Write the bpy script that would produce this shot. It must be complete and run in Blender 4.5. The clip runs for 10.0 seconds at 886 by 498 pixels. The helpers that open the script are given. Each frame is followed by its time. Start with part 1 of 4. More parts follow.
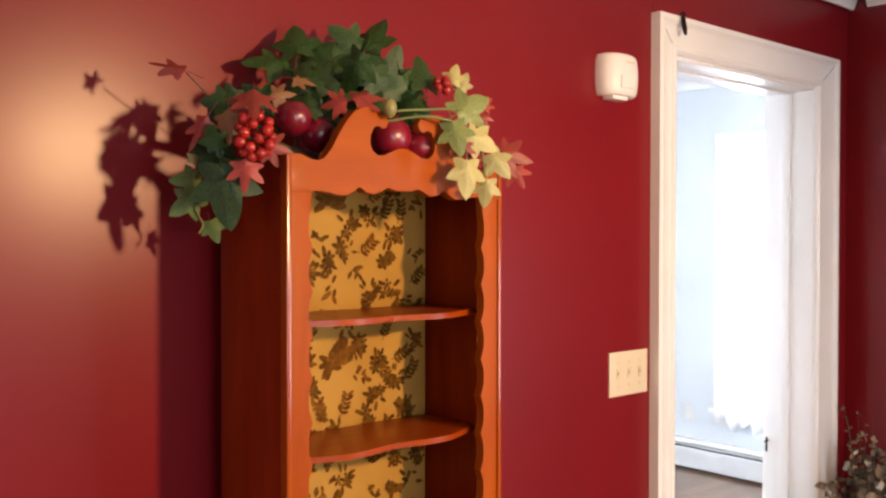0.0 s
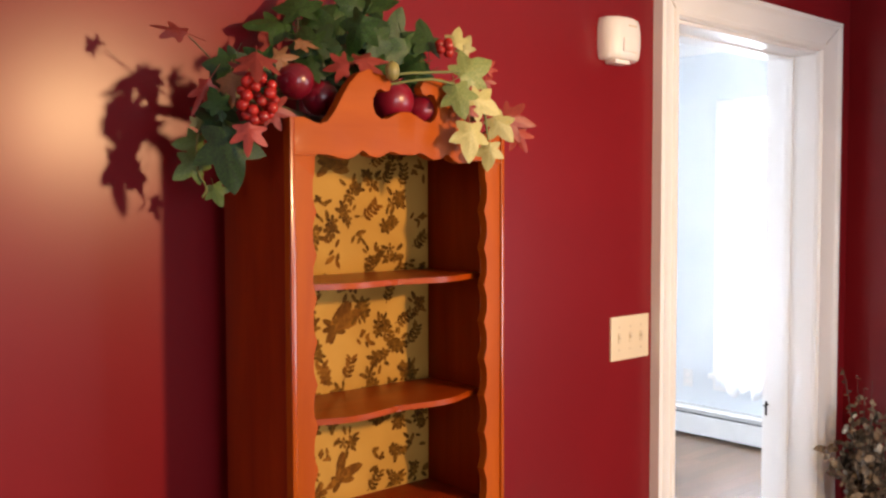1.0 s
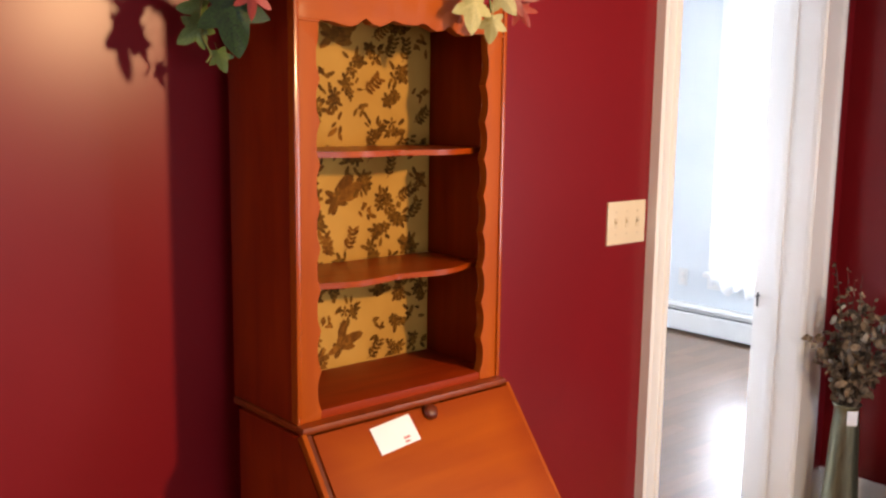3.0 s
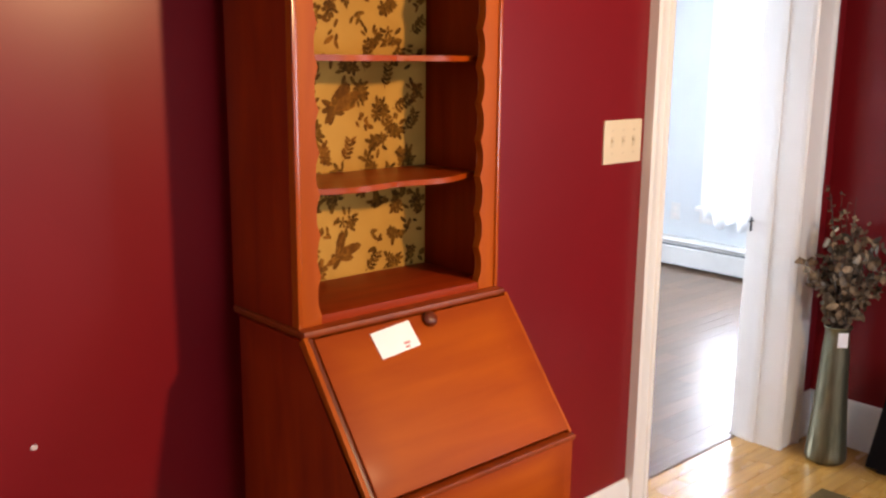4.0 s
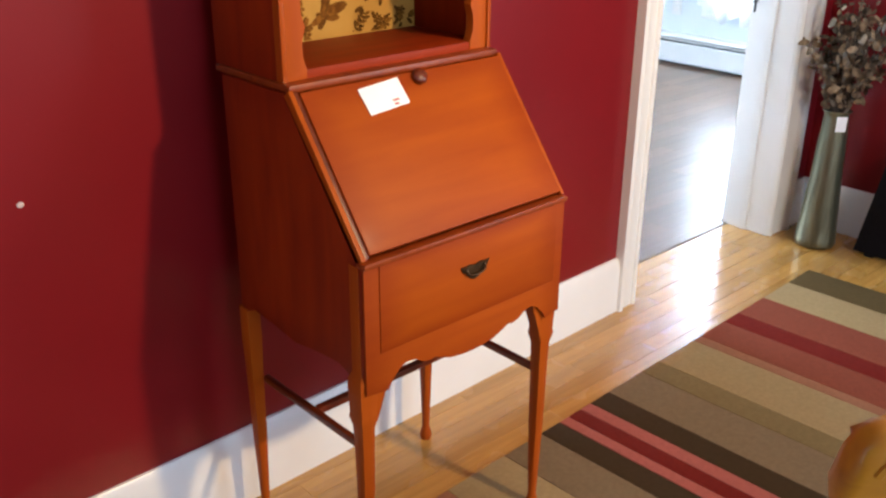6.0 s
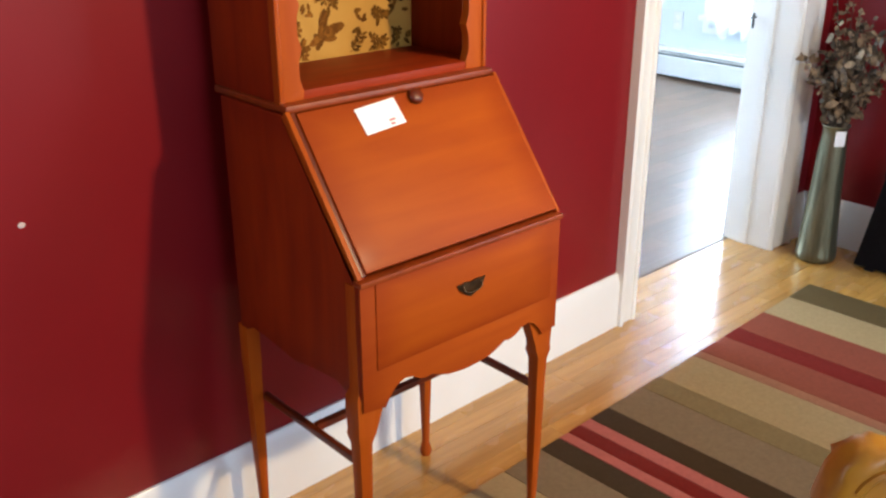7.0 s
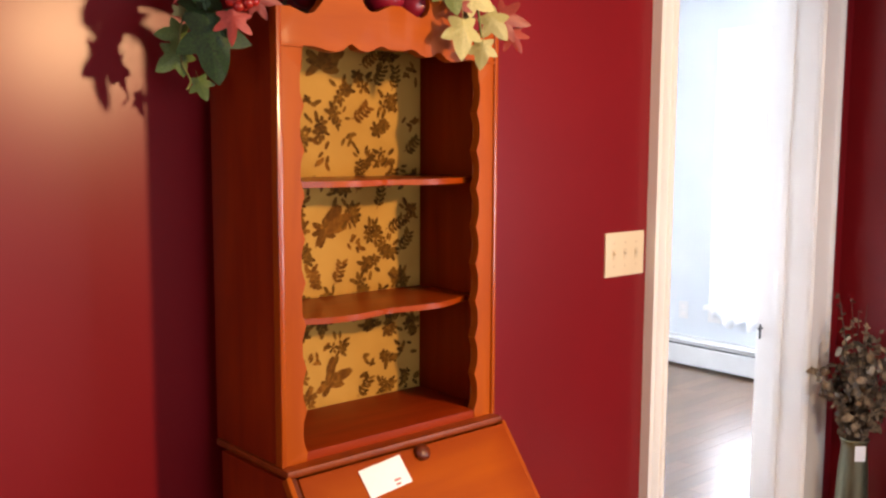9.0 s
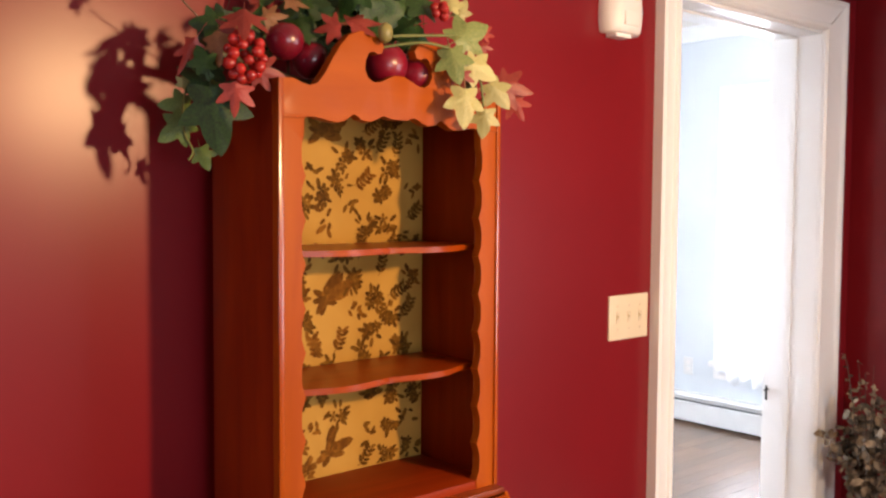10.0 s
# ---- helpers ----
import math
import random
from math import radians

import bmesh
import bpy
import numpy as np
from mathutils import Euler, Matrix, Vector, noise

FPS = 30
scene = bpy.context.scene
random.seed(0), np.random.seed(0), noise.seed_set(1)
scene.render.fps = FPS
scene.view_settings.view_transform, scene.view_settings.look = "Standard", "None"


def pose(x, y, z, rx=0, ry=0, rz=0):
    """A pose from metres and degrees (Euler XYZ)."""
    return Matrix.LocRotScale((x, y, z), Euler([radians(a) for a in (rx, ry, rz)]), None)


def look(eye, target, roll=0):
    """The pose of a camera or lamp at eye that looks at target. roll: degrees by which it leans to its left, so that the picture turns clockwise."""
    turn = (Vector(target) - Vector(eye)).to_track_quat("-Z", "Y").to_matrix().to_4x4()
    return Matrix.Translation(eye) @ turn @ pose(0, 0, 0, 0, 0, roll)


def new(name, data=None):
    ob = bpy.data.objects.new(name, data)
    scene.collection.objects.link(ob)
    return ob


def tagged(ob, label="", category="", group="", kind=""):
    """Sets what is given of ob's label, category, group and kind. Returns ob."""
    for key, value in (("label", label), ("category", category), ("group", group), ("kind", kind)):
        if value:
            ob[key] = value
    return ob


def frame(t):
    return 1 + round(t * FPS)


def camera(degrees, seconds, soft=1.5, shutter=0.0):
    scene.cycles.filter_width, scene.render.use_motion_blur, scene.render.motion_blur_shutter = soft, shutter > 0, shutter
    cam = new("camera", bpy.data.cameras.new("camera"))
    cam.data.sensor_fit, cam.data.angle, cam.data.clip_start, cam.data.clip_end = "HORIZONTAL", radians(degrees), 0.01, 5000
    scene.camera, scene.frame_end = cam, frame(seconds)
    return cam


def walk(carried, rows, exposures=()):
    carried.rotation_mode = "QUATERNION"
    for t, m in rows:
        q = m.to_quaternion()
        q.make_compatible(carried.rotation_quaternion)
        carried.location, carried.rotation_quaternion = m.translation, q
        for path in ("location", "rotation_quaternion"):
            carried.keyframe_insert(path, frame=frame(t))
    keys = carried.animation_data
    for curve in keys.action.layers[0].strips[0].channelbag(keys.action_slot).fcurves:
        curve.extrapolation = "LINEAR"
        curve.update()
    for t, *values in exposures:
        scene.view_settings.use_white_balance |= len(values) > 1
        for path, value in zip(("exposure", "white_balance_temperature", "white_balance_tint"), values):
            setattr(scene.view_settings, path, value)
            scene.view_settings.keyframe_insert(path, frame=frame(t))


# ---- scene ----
cam = camera(51.1, 10.0, soft=2.4)
PATH = [
    (0, (-0.757, -1.502, 1.536), (0.571, -0.006, 1.509), 0.1),
    (0.5, (-0.761, -1.501, 1.533), (0.567, -0.006, 1.476), -0.0),
    (1, (-0.764, -1.5, 1.526), (0.563, -0.007, 1.433), -0.1),
    (1.5, (-0.775, -1.516, 1.515), (0.544, -0.02, 1.381), -0.2),
    (2, (-0.781, -1.524, 1.504), (0.536, -0.029, 1.321), -0.0),
    (2.5, (-0.782, -1.527, 1.495), (0.532, -0.039, 1.252), 0.6),
    (4, (-0.806, -1.525, 1.403), (0.512, -0.078, 0.991), 0.6),
    (4.5, (-0.801, -1.521, 1.378), (0.507, -0.09, 0.888), 0.8),
    (5, (-0.796, -1.515, 1.353), (0.502, -0.108, 0.773), 1.0),
    (5.5, (-0.794, -1.516, 1.321), (0.488, -0.136, 0.649), 0.8),
    (5.7, (-0.791, -1.518, 1.311), (0.479, -0.149, 0.596), 0.6),
    (6.25, (-0.800, -1.537, 1.293), (0.447, -0.185, 0.462), 0.3),
    (6.8, (-0.807, -1.547, 1.298), (0.433, -0.203, 0.489), -0.0),
    (7, (-0.79, -1.546, 1.31), (0.455, -0.179, 0.548), 0.0),
    (7.5, (-0.765, -1.517, 1.342), (0.517, -0.104, 0.742), 0.3),
    (8, (-0.76, -1.513, 1.38), (0.545, -0.061, 0.945), -0.0),
    (8.5, (-0.75, -1.5, 1.416), (0.569, -0.028, 1.112), -0.1),
    (9, (-0.739, -1.492, 1.457), (0.584, -0.008, 1.236), 0.3),
    (9.5, (-0.73, -1.48, 1.475), (0.595, 0.01, 1.323), 0.3),
    (10, (-0.728, -1.483, 1.487), (0.595, 0.013, 1.374), 0.4),
]
walk(cam, [(t, look(eye, target, roll)) for t, eye, target, roll in PATH],
     exposures=[(0.0, 0.17, 6750, 17), (2.5, 0.10, 6700, 18), (4.5, 0.11, 6500, 16), (5.5, 0.19, 6100, 12), (7.0, 0.36, 5750, 5), (8.0, 0.22, 6250, 14), (9.0, 0.20, 6750, 19), (10.0, 0.22, 6850, 19)])

# ---- light ----
world = bpy.data.worlds.new("daylight")
scene.world = world
world.use_nodes = True
sky = world.node_tree.nodes.new("ShaderNodeTexSky")
sky.sky_type = "NISHITA"
sky.sun_disc = False
sky.sun_elevation, sky.sun_rotation = radians(38), radians(70)
world.node_tree.nodes["Background"].inputs[1].default_value = 0.12
world.node_tree.links.new(sky.outputs[0], world.node_tree.nodes["Background"].inputs[0])


def lamp(name, kind, energy, color, m, size=0.1, size_y=None):
    data = bpy.data.lights.new(name, kind)
    data.energy, data.color = energy, color
    if kind == "AREA":
        data.shape, data.size, data.size_y = "RECTANGLE", size, size_y or size
    else:
        data.shadow_soft_size = size
    ob = new(name, data)
    ob.matrix_world = m
    return ob


WARM, COOL = (1.0, 0.66, 0.32), (0.82, 0.91, 1.0)
shaded = lamp("dining_lamp", "SPOT", 172, WARM, look((0.69, -2.25, 1.89), (0.62, 0.0, 1.16)), 0.055)
shaded.data.spot_size, shaded.data.spot_blend = radians(102), 1.0
lamp("far_room_window_light", "AREA", 195, COOL, look((4.74, 1.22, 1.25), (2.0, 1.22, 1.1)), 1.0, 1.7)
# unseen fill, added to brighten the far room and the door jamb
lamp("far_room_side_fill", "AREA", 118, COOL, look((1.5, 3.38, 1.45), (1.9, 0.0, 0.2)), 1.2, 1.3)
# unseen daylight inferred from the purplish shadows; its place and size are made up
lamp("dining_south_daylight", "AREA", 44, (0.80, 0.90, 1.0), look((-0.45, -4.28, 1.20), (0.3, -0.2, 0.2)), 1.75, 1.25)
# invented east fill that brightens the floor, baseboard and desk front
lamp("dining_east_fill", "AREA", 34, (0.80, 0.90, 1.0), look((2.46, -2.85, 1.15), (0.4, -0.2, 0.3)), 1.0, 1.3)
# made-up west fill, placed to lift the outer left side of the hutch
lamp("dining_west_fill", "AREA", 5, (0.92, 0.90, 1.0), look((-2.28, -0.78, 1.35), (0.0, -0.3, 0.9)), 0.9, 1.4)


# ---- materials ----
def material(name, base, second=None, rough=0.5, metal=0.0, scale=12.0, stretch=(1, 1, 1), detail=5.0, bump=0.0, bump_scale=60.0,
             island=0.0, objects=0.0, rough_var=0.1, spec=0.5, coat=0.0, contrast=(0.35, 0.68), toned=""):
    mat = bpy.data.materials.new(name)
    mat.use_nodes = True
    nt = mat.node_tree
    b = nt.nodes["Principled BSDF"]
    co = nt.nodes.new("ShaderNodeTexCoord")
    mp = nt.nodes.new("ShaderNodeMapping")
    mp.inputs["Scale"].default_value = stretch
    nt.links.new(co.outputs["Object"], mp.inputs[0])
    n1 = nt.nodes.new("ShaderNodeTexNoise")
    n1.inputs["Scale"].default_value, n1.inputs["Detail"].default_value = scale, detail
    n1.inputs["Distortion"].default_value = 0.4
    nt.links.new(mp.outputs[0], n1.inputs[0])
    ramp = nt.nodes.new("ShaderNodeValToRGB")
    second = second or tuple(c * 0.8 for c in base)
    ramp.color_ramp.elements[0].position, ramp.color_ramp.elements[1].position = contrast
    ramp.color_ramp.elements[0].color = (*second, 1)
    ramp.color_ramp.elements[1].color = (*base, 1)
    nt.links.new(n1.outputs["Fac"], ramp.inputs[0])
    col = ramp.outputs[0]
    if island or objects:
        hsv = nt.nodes.new("ShaderNodeHueSaturation")
        if objects:
            info = nt.nodes.new("ShaderNodeObjectInfo")
            src, amount = info.outputs["Random"], objects
        else:
            info = nt.nodes.new("ShaderNodeNewGeometry")
            src, amount = info.outputs["Random Per Island"], island
        mr = nt.nodes.new("ShaderNodeMapRange")
        mr.inputs["To Min"].default_value, mr.inputs["To Max"].default_value = 1 - amount, 1 + amount
        nt.links.new(src, mr.inputs["Value"])
        nt.links.new(mr.outputs[0], hsv.inputs["Value"])
        nt.links.new(col, hsv.inputs["Color"])
        col = hsv.outputs[0]
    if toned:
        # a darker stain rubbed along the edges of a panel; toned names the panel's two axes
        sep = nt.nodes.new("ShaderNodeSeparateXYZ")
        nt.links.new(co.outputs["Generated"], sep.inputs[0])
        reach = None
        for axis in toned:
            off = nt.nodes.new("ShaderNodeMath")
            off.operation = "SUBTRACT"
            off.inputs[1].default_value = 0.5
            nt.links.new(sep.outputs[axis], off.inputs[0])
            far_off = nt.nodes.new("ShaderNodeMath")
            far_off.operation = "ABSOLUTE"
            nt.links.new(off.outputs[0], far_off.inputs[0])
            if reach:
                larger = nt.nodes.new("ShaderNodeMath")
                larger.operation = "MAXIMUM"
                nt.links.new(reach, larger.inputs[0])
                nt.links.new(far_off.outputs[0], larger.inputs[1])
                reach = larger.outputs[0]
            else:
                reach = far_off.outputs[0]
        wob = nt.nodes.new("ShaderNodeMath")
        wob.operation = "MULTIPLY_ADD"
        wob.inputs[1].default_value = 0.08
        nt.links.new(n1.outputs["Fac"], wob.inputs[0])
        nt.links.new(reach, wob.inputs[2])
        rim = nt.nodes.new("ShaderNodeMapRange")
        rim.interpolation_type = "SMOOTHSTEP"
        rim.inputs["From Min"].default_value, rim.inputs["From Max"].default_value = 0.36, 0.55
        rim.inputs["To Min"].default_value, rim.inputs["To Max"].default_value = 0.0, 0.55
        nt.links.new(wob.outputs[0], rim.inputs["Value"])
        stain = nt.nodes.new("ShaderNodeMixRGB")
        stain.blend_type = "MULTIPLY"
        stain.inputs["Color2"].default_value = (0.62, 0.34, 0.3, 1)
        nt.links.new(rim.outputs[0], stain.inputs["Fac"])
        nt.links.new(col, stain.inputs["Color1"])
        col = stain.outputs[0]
    nt.links.new(col, b.inputs["Base Color"])
    b.inputs["Metallic"].default_value = metal
    b.inputs["Specular IOR Level"].default_value = spec
    b.inputs["Coat Weight"].default_value = coat
    b.inputs["Coat Roughness"].default_value = 0.18
    n2 = nt.nodes.new("ShaderNodeTexNoise")
    n2.inputs["Scale"].default_value, n2.inputs["Detail"].default_value = 3.0, 3.0
    nt.links.new(co.outputs["Object"], n2.inputs[0])
    rr = nt.nodes.new("ShaderNodeMapRange")
    rr.inputs["To Min"].default_value, rr.inputs["To Max"].default_value = max(0.02, rough - rough_var), min(1, rough + rough_var)
    nt.links.new(n2.outputs["Fac"], rr.inputs["Value"])
    nt.links.new(rr.outputs[0], b.inputs["Roughness"])
    if bump:
        n3 = nt.nodes.new("ShaderNodeTexNoise")
        n3.inputs["Scale"].default_value, n3.inputs["Detail"].default_value = bump_scale, 4.0
        nt.links.new(mp.outputs[0], n3.inputs[0])
        bp = nt.nodes.new("ShaderNodeBump")
        bp.inputs["Strength"].default_value, bp.inputs["Distance"].default_value = bump, 0.003
        nt.links.new(n3.outputs["Fac"], bp.inputs["Height"])
        nt.links.new(bp.outputs[0], b.inputs["Normal"])
    return mat


M = {}
M["wall"] = material("burgundy_wall_paint", (0.21, 0.0085, 0.0128), (0.182, 0.0072, 0.011), 0.295, scale=1.6, bump=0.015, bump_scale=75, rough_var=0.015, spec=0.37)
M["white"] = material("white_trim_paint", (0.86, 0.87, 0.87), (0.81, 0.82, 0.81), 0.32, scale=3, bump=0.06, bump_scale=40)
M["ceiling"] = material("ceiling_paint", (0.80, 0.78, 0.73), (0.76, 0.74, 0.69), 0.85, scale=2, bump=0.15, bump_scale=150)
M["blue_wall"] = material("pale_blue_wall_paint", (0.68, 0.735, 0.77), (0.64, 0.70, 0.74), 0.6, scale=2, bump=0.1, bump_scale=120)
M["heater"] = material("heater_enamel", (0.78, 0.79, 0.78), (0.7, 0.71, 0.7), 0.35, scale=4)
M["slot"] = material("dark_slot", (0.03, 0.035, 0.045), None, 0.7)
# side panels and hutch floor: maple made redder and darker, their shade painted in
MAPLE_TONE, SHADED_TONE = ((0.40, 0.081, 0.0013), (0.30, 0.049, 0.0010)), ((0.30, 0.032, 0.0008), (0.19, 0.015, 0.0006))
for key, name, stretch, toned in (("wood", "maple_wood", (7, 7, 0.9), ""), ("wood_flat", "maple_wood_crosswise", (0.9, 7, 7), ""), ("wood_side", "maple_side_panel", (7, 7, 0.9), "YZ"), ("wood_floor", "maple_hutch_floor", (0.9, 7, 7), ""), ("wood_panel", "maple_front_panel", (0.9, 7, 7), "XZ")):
    M[key] = material(name, *(SHADED_TONE if key in ("wood_side", "wood_floor") else MAPLE_TONE), 0.50, scale=4, stretch=stretch, bump=0.04, bump_scale=18, coat=0.02, spec=0.18, contrast=(0.25, 0.78), toned=toned)
M["wood_gloss"] = material("polished_maple_shelf", (0.36, 0.055, 0.002), (0.26, 0.034, 0.0016), 0.34, scale=5, stretch=(0.9, 7, 7), bump=0.04, bump_scale=18, coat=0.05, spec=0.25)
M["wood_bead"] = material("polished_maple_bead", (0.38, 0.070, 0.002), (0.30, 0.046, 0.0016), 0.22, scale=6, stretch=(7, 7, 0.9), coat=0.5, rough_var=0.04)
M["wood_dark"] = material("dark_turned_maple", (0.15, 0.024, 0.003), (0.09, 0.013, 0.002), 0.38, scale=10, stretch=(3, 3, 3))
M["wood_edge"] = material("worn_maple_edge", (0.27, 0.046, 0.0018), (0.18, 0.027, 0.0013), 0.42, scale=10, stretch=(3, 3, 3))
M["paper"] = material("cream_gold_wallpaper", (0.48, 0.268, 0.056), (0.41, 0.218, 0.042), 0.75, scale=9, bump=0.05, bump_scale=200, spec=0.12)
M["print"] = material("brown_print", (0.155, 0.068, 0.008), (0.085, 0.034, 0.004), 0.8, scale=70, island=0.4, spec=0.1)
M["print_red"] = material("russet_print", (0.20, 0.080, 0.009), (0.12, 0.042, 0.005), 0.8, scale=70, island=0.35, spec=0.1)
M["bronze"] = material("dark_bronze", (0.11, 0.065, 0.03), (0.06, 0.036, 0.018), 0.42, metal=0.8, scale=40)
M["card"] = material("white_card", (0.88, 0.91, 0.95), (0.85, 0.88, 0.92), 0.7, scale=20)
M["ink"] = material("pink_ink", (0.55, 0.22, 0.24), None, 0.7)
M["plastic"] = material("white_plastic", (0.82, 0.80, 0.78), (0.78, 0.76, 0.74), 0.38, scale=5)
M["ivory"] = material("ivory_plastic", (0.74, 0.64, 0.47), (0.70, 0.60, 0.43), 0.35, scale=8)
M["ivory_dark"] = material("ivory_toggle", (0.72, 0.62, 0.455), None, 0.35)
M["oak"] = material("oak_plank", (0.56, 0.31, 0.074), (0.44, 0.225, 0.048), 0.27, scale=4, stretch=(1.2, 16, 4), bump=0.04, bump_scale=14, objects=0.13, rough_var=0.06, coat=0.7)
M["oak_rest"] = material("oak_plank_far", (0.56, 0.31, 0.074), (0.44, 0.225, 0.048), 0.27, scale=4, stretch=(1.2, 16, 4), island=0.13, rough_var=0.06, coat=0.7)
M["brown_floor"] = material("brown_plank", (0.18, 0.100, 0.055), (0.15, 0.080, 0.044), 0.40, scale=4, stretch=(1.2, 14, 4), island=0.16, rough_var=0.06, coat=0.45)
M["subfloor"] = material("joint_shadow", (0.05, 0.028, 0.013), None, 0.8)
M["vase"] = material("brushed_pewter", (0.22, 0.215, 0.145), (0.13, 0.13, 0.085), 0.38, metal=0.8, scale=9, stretch=(5, 5, 0.6))
M["dry_leaf"] = material("dried_leaf", (0.25, 0.18, 0.11), (0.05, 0.034, 0.02), 0.75, scale=30, island=0.65)
M["dry_stem"] = material("dried_stem", (0.07, 0.045, 0.03), None, 0.8)
M["black"] = material("black_fabric", (0.0096, 0.008, 0.0088), (0.0064, 0.0056, 0.0064), 0.9, scale=60, bump=0.2, bump_scale=300, spec=0.08)
M["iron"] = material("black_iron", (0.016, 0.0144, 0.0136), None, 0.45, metal=0.7)
M["green"] = material("ivy_green", (0.030, 0.085, 0.010), (0.008, 0.026, 0.004), 0.58, scale=26, objects=0.45)
M["light_green"] = material("light_ivy_green", (0.13, 0.19, 0.045), (0.06, 0.11, 0.02), 0.45, scale=26, objects=0.2)
M["variegated"] = material("pale_ivy", (0.272, 0.2856, 0.102), (0.0952, 0.1632, 0.0408), 0.5, scale=30, objects=0.2)
M["cream"] = material("cream_leaf", (0.4624, 0.408, 0.1768), (0.3128, 0.306, 0.102), 0.5, scale=30, objects=0.15)
M["red_leaf"] = material("red_maple_leaf", (0.3536, 0.051, 0.034), (0.2448, 0.0306, 0.02176), 0.5, scale=30, objects=0.3)
M["tan_leaf"] = material("tan_leaf", (0.2856, 0.136, 0.0544), (0.1904, 0.0816, 0.034), 0.55, scale=30, objects=0.25)
M["plum"] = material("plum_skin", (0.24, 0.006, 0.022), (0.12, 0.004, 0.012), 0.30, scale=14, coat=0.3)
M["berry"] = material("red_berry", (0.42, 0.022, 0.016), (0.28, 0.014, 0.012), 0.22, scale=40, objects=0.3)
M["stem"] = material("garland_stem", (0.10, 0.075, 0.03), (0.06, 0.04, 0.02), 0.7, scale=40)
M["stem_green"] = material("green_stem", (0.17, 0.2, 0.06), None, 0.6, scale=40)
M["bud"] = material("olive_bud", (0.30, 0.26, 0.08), (0.2, 0.18, 0.06), 0.4, scale=30)
M["chair_wood"] = material("golden_oak", (0.52, 0.24, 0.016), (0.38, 0.155, 0.010), 0.4, scale=5, stretch=(2, 7, 7), bump=0.05, bump_scale=18, coat=0.08)
M["nail_hole"] = material("plaster_chip", (0.75, 0.62, 0.6), None, 0.8)

curtain_mat = bpy.data.materials.new("sheer_curtain")
curtain_mat.use_nodes = True
nt = curtain_mat.node_tree
nt.nodes.remove(nt.nodes["Principled BSDF"])
mix, dif, tra = (nt.nodes.new(k) for k in ("ShaderNodeMixShader", "ShaderNodeBsdfDiffuse", "ShaderNodeBsdfTranslucent"))
dif.inputs[0].default_value = (0.85, 0.86, 0.87, 1)
tra.inputs[0].default_value = (0.88, 0.90, 0.92, 1)
mix.inputs[0].default_value = 0.6
nt.links.new(dif.outputs[0], mix.inputs[1])
nt.links.new(tra.outputs[0], mix.inputs[2])
nt.links.new(mix.outputs[0], nt.nodes["Material Output"].inputs[0])
M["curtain"] = curtain_mat
glass = bpy.data.materials.new("window_glass")
glass.use_nodes = True
gb = glass.node_tree.nodes["Principled BSDF"]
gb.inputs["Transmission Weight"].default_value, gb.inputs["Roughness"].default_value, gb.inputs["IOR"].default_value = 1.0, 0.0, 1.45
M["glass"] = glass


# ---- mesh tools ----
def finish(name, bm, mat, parent=None, label="", smooth=0.0):
    me = bpy.data.meshes.new(name)
    bmesh.ops.recalc_face_normals(bm, faces=bm.faces)
    bm.to_mesh(me)
    bm.free()
    me.materials.append(M[mat])
    if smooth:
        for p in me.polygons:
            p.use_smooth = True
        me.set_sharp_from_angle(angle=radians(smooth))
    ob = new(name, me)
    if parent:
        ob.parent = parent
    if label:
        ob["label"] = label
    return ob


def part(name, bm, mat, parent, label="", smooth=40):
    return finish(name, bm, mat, parent, label, smooth)


def empty(name, label, category, group="", at=(0, 0, 0)):
    ob = new(name)
    ob.empty_display_size = 0.05
    ob.location = at
    return tagged(ob, label, category, group)


def box(x0, x1, y0, y1, z0, z1, bevel=0.0, bm=None):
    """A box, bevelled, added to bm."""
    own = bmesh.new()
    bmesh.ops.create_cube(own, size=1.0)
    for v in own.verts:
        v.co = Vector(((x0 + x1) / 2 + v.co.x * (x1 - x0), (y0 + y1) / 2 + v.co.y * (y1 - y0), (z0 + z1) / 2 + v.co.z * (z1 - z0)))
    if bevel:
        bmesh.ops.bevel(own, geom=own.edges[:], offset=bevel, segments=2, affect="EDGES", profile=0.6)
    return merge(bm, own)


def merge(bm, own):
    if bm is None:
        return own
    me = bpy.data.meshes.new("join")
    own.to_mesh(me)
    own.free()
    bm.from_mesh(me)
    bpy.data.meshes.remove(me)
    return bm


def prism(points, axis, a, b, bevel=0.0, bm=None):
    """A polygon in the plane across axis, drawn out from a to b along it. Points are (x, z) for y, (y, z) for x, (x, y) for z."""
    own = bmesh.new()
    put = {"y": lambda p, d: (p[0], d, p[1]), "x": lambda p, d: (d, p[0], p[1]), "z": lambda p, d: (p[0], p[1], d)}[axis]
    v0 = [own.verts.new(put(p, a)) for p in points]
    v1 = [own.verts.new(put(p, b)) for p in points]
    f0, f1 = own.faces.new(v0), own.faces.new(v1[::-1])
    for i in range(len(points)):
        j = (i + 1) % len(points)
        own.faces.new((v0[i], v0[j], v1[j], v1[i]))
    if bevel:
        edges = [e for e in own.edges if (e.verts[0] in v0) == (e.verts[1] in v0)]
        bmesh.ops.bevel(own, geom=edges, offset=bevel, segments=2, affect="EDGES", profile=0.6)
    big = [f for f in own.faces if len(f.verts) > 4]
    bmesh.ops.triangulate(own, faces=big)
    return merge(bm, own)


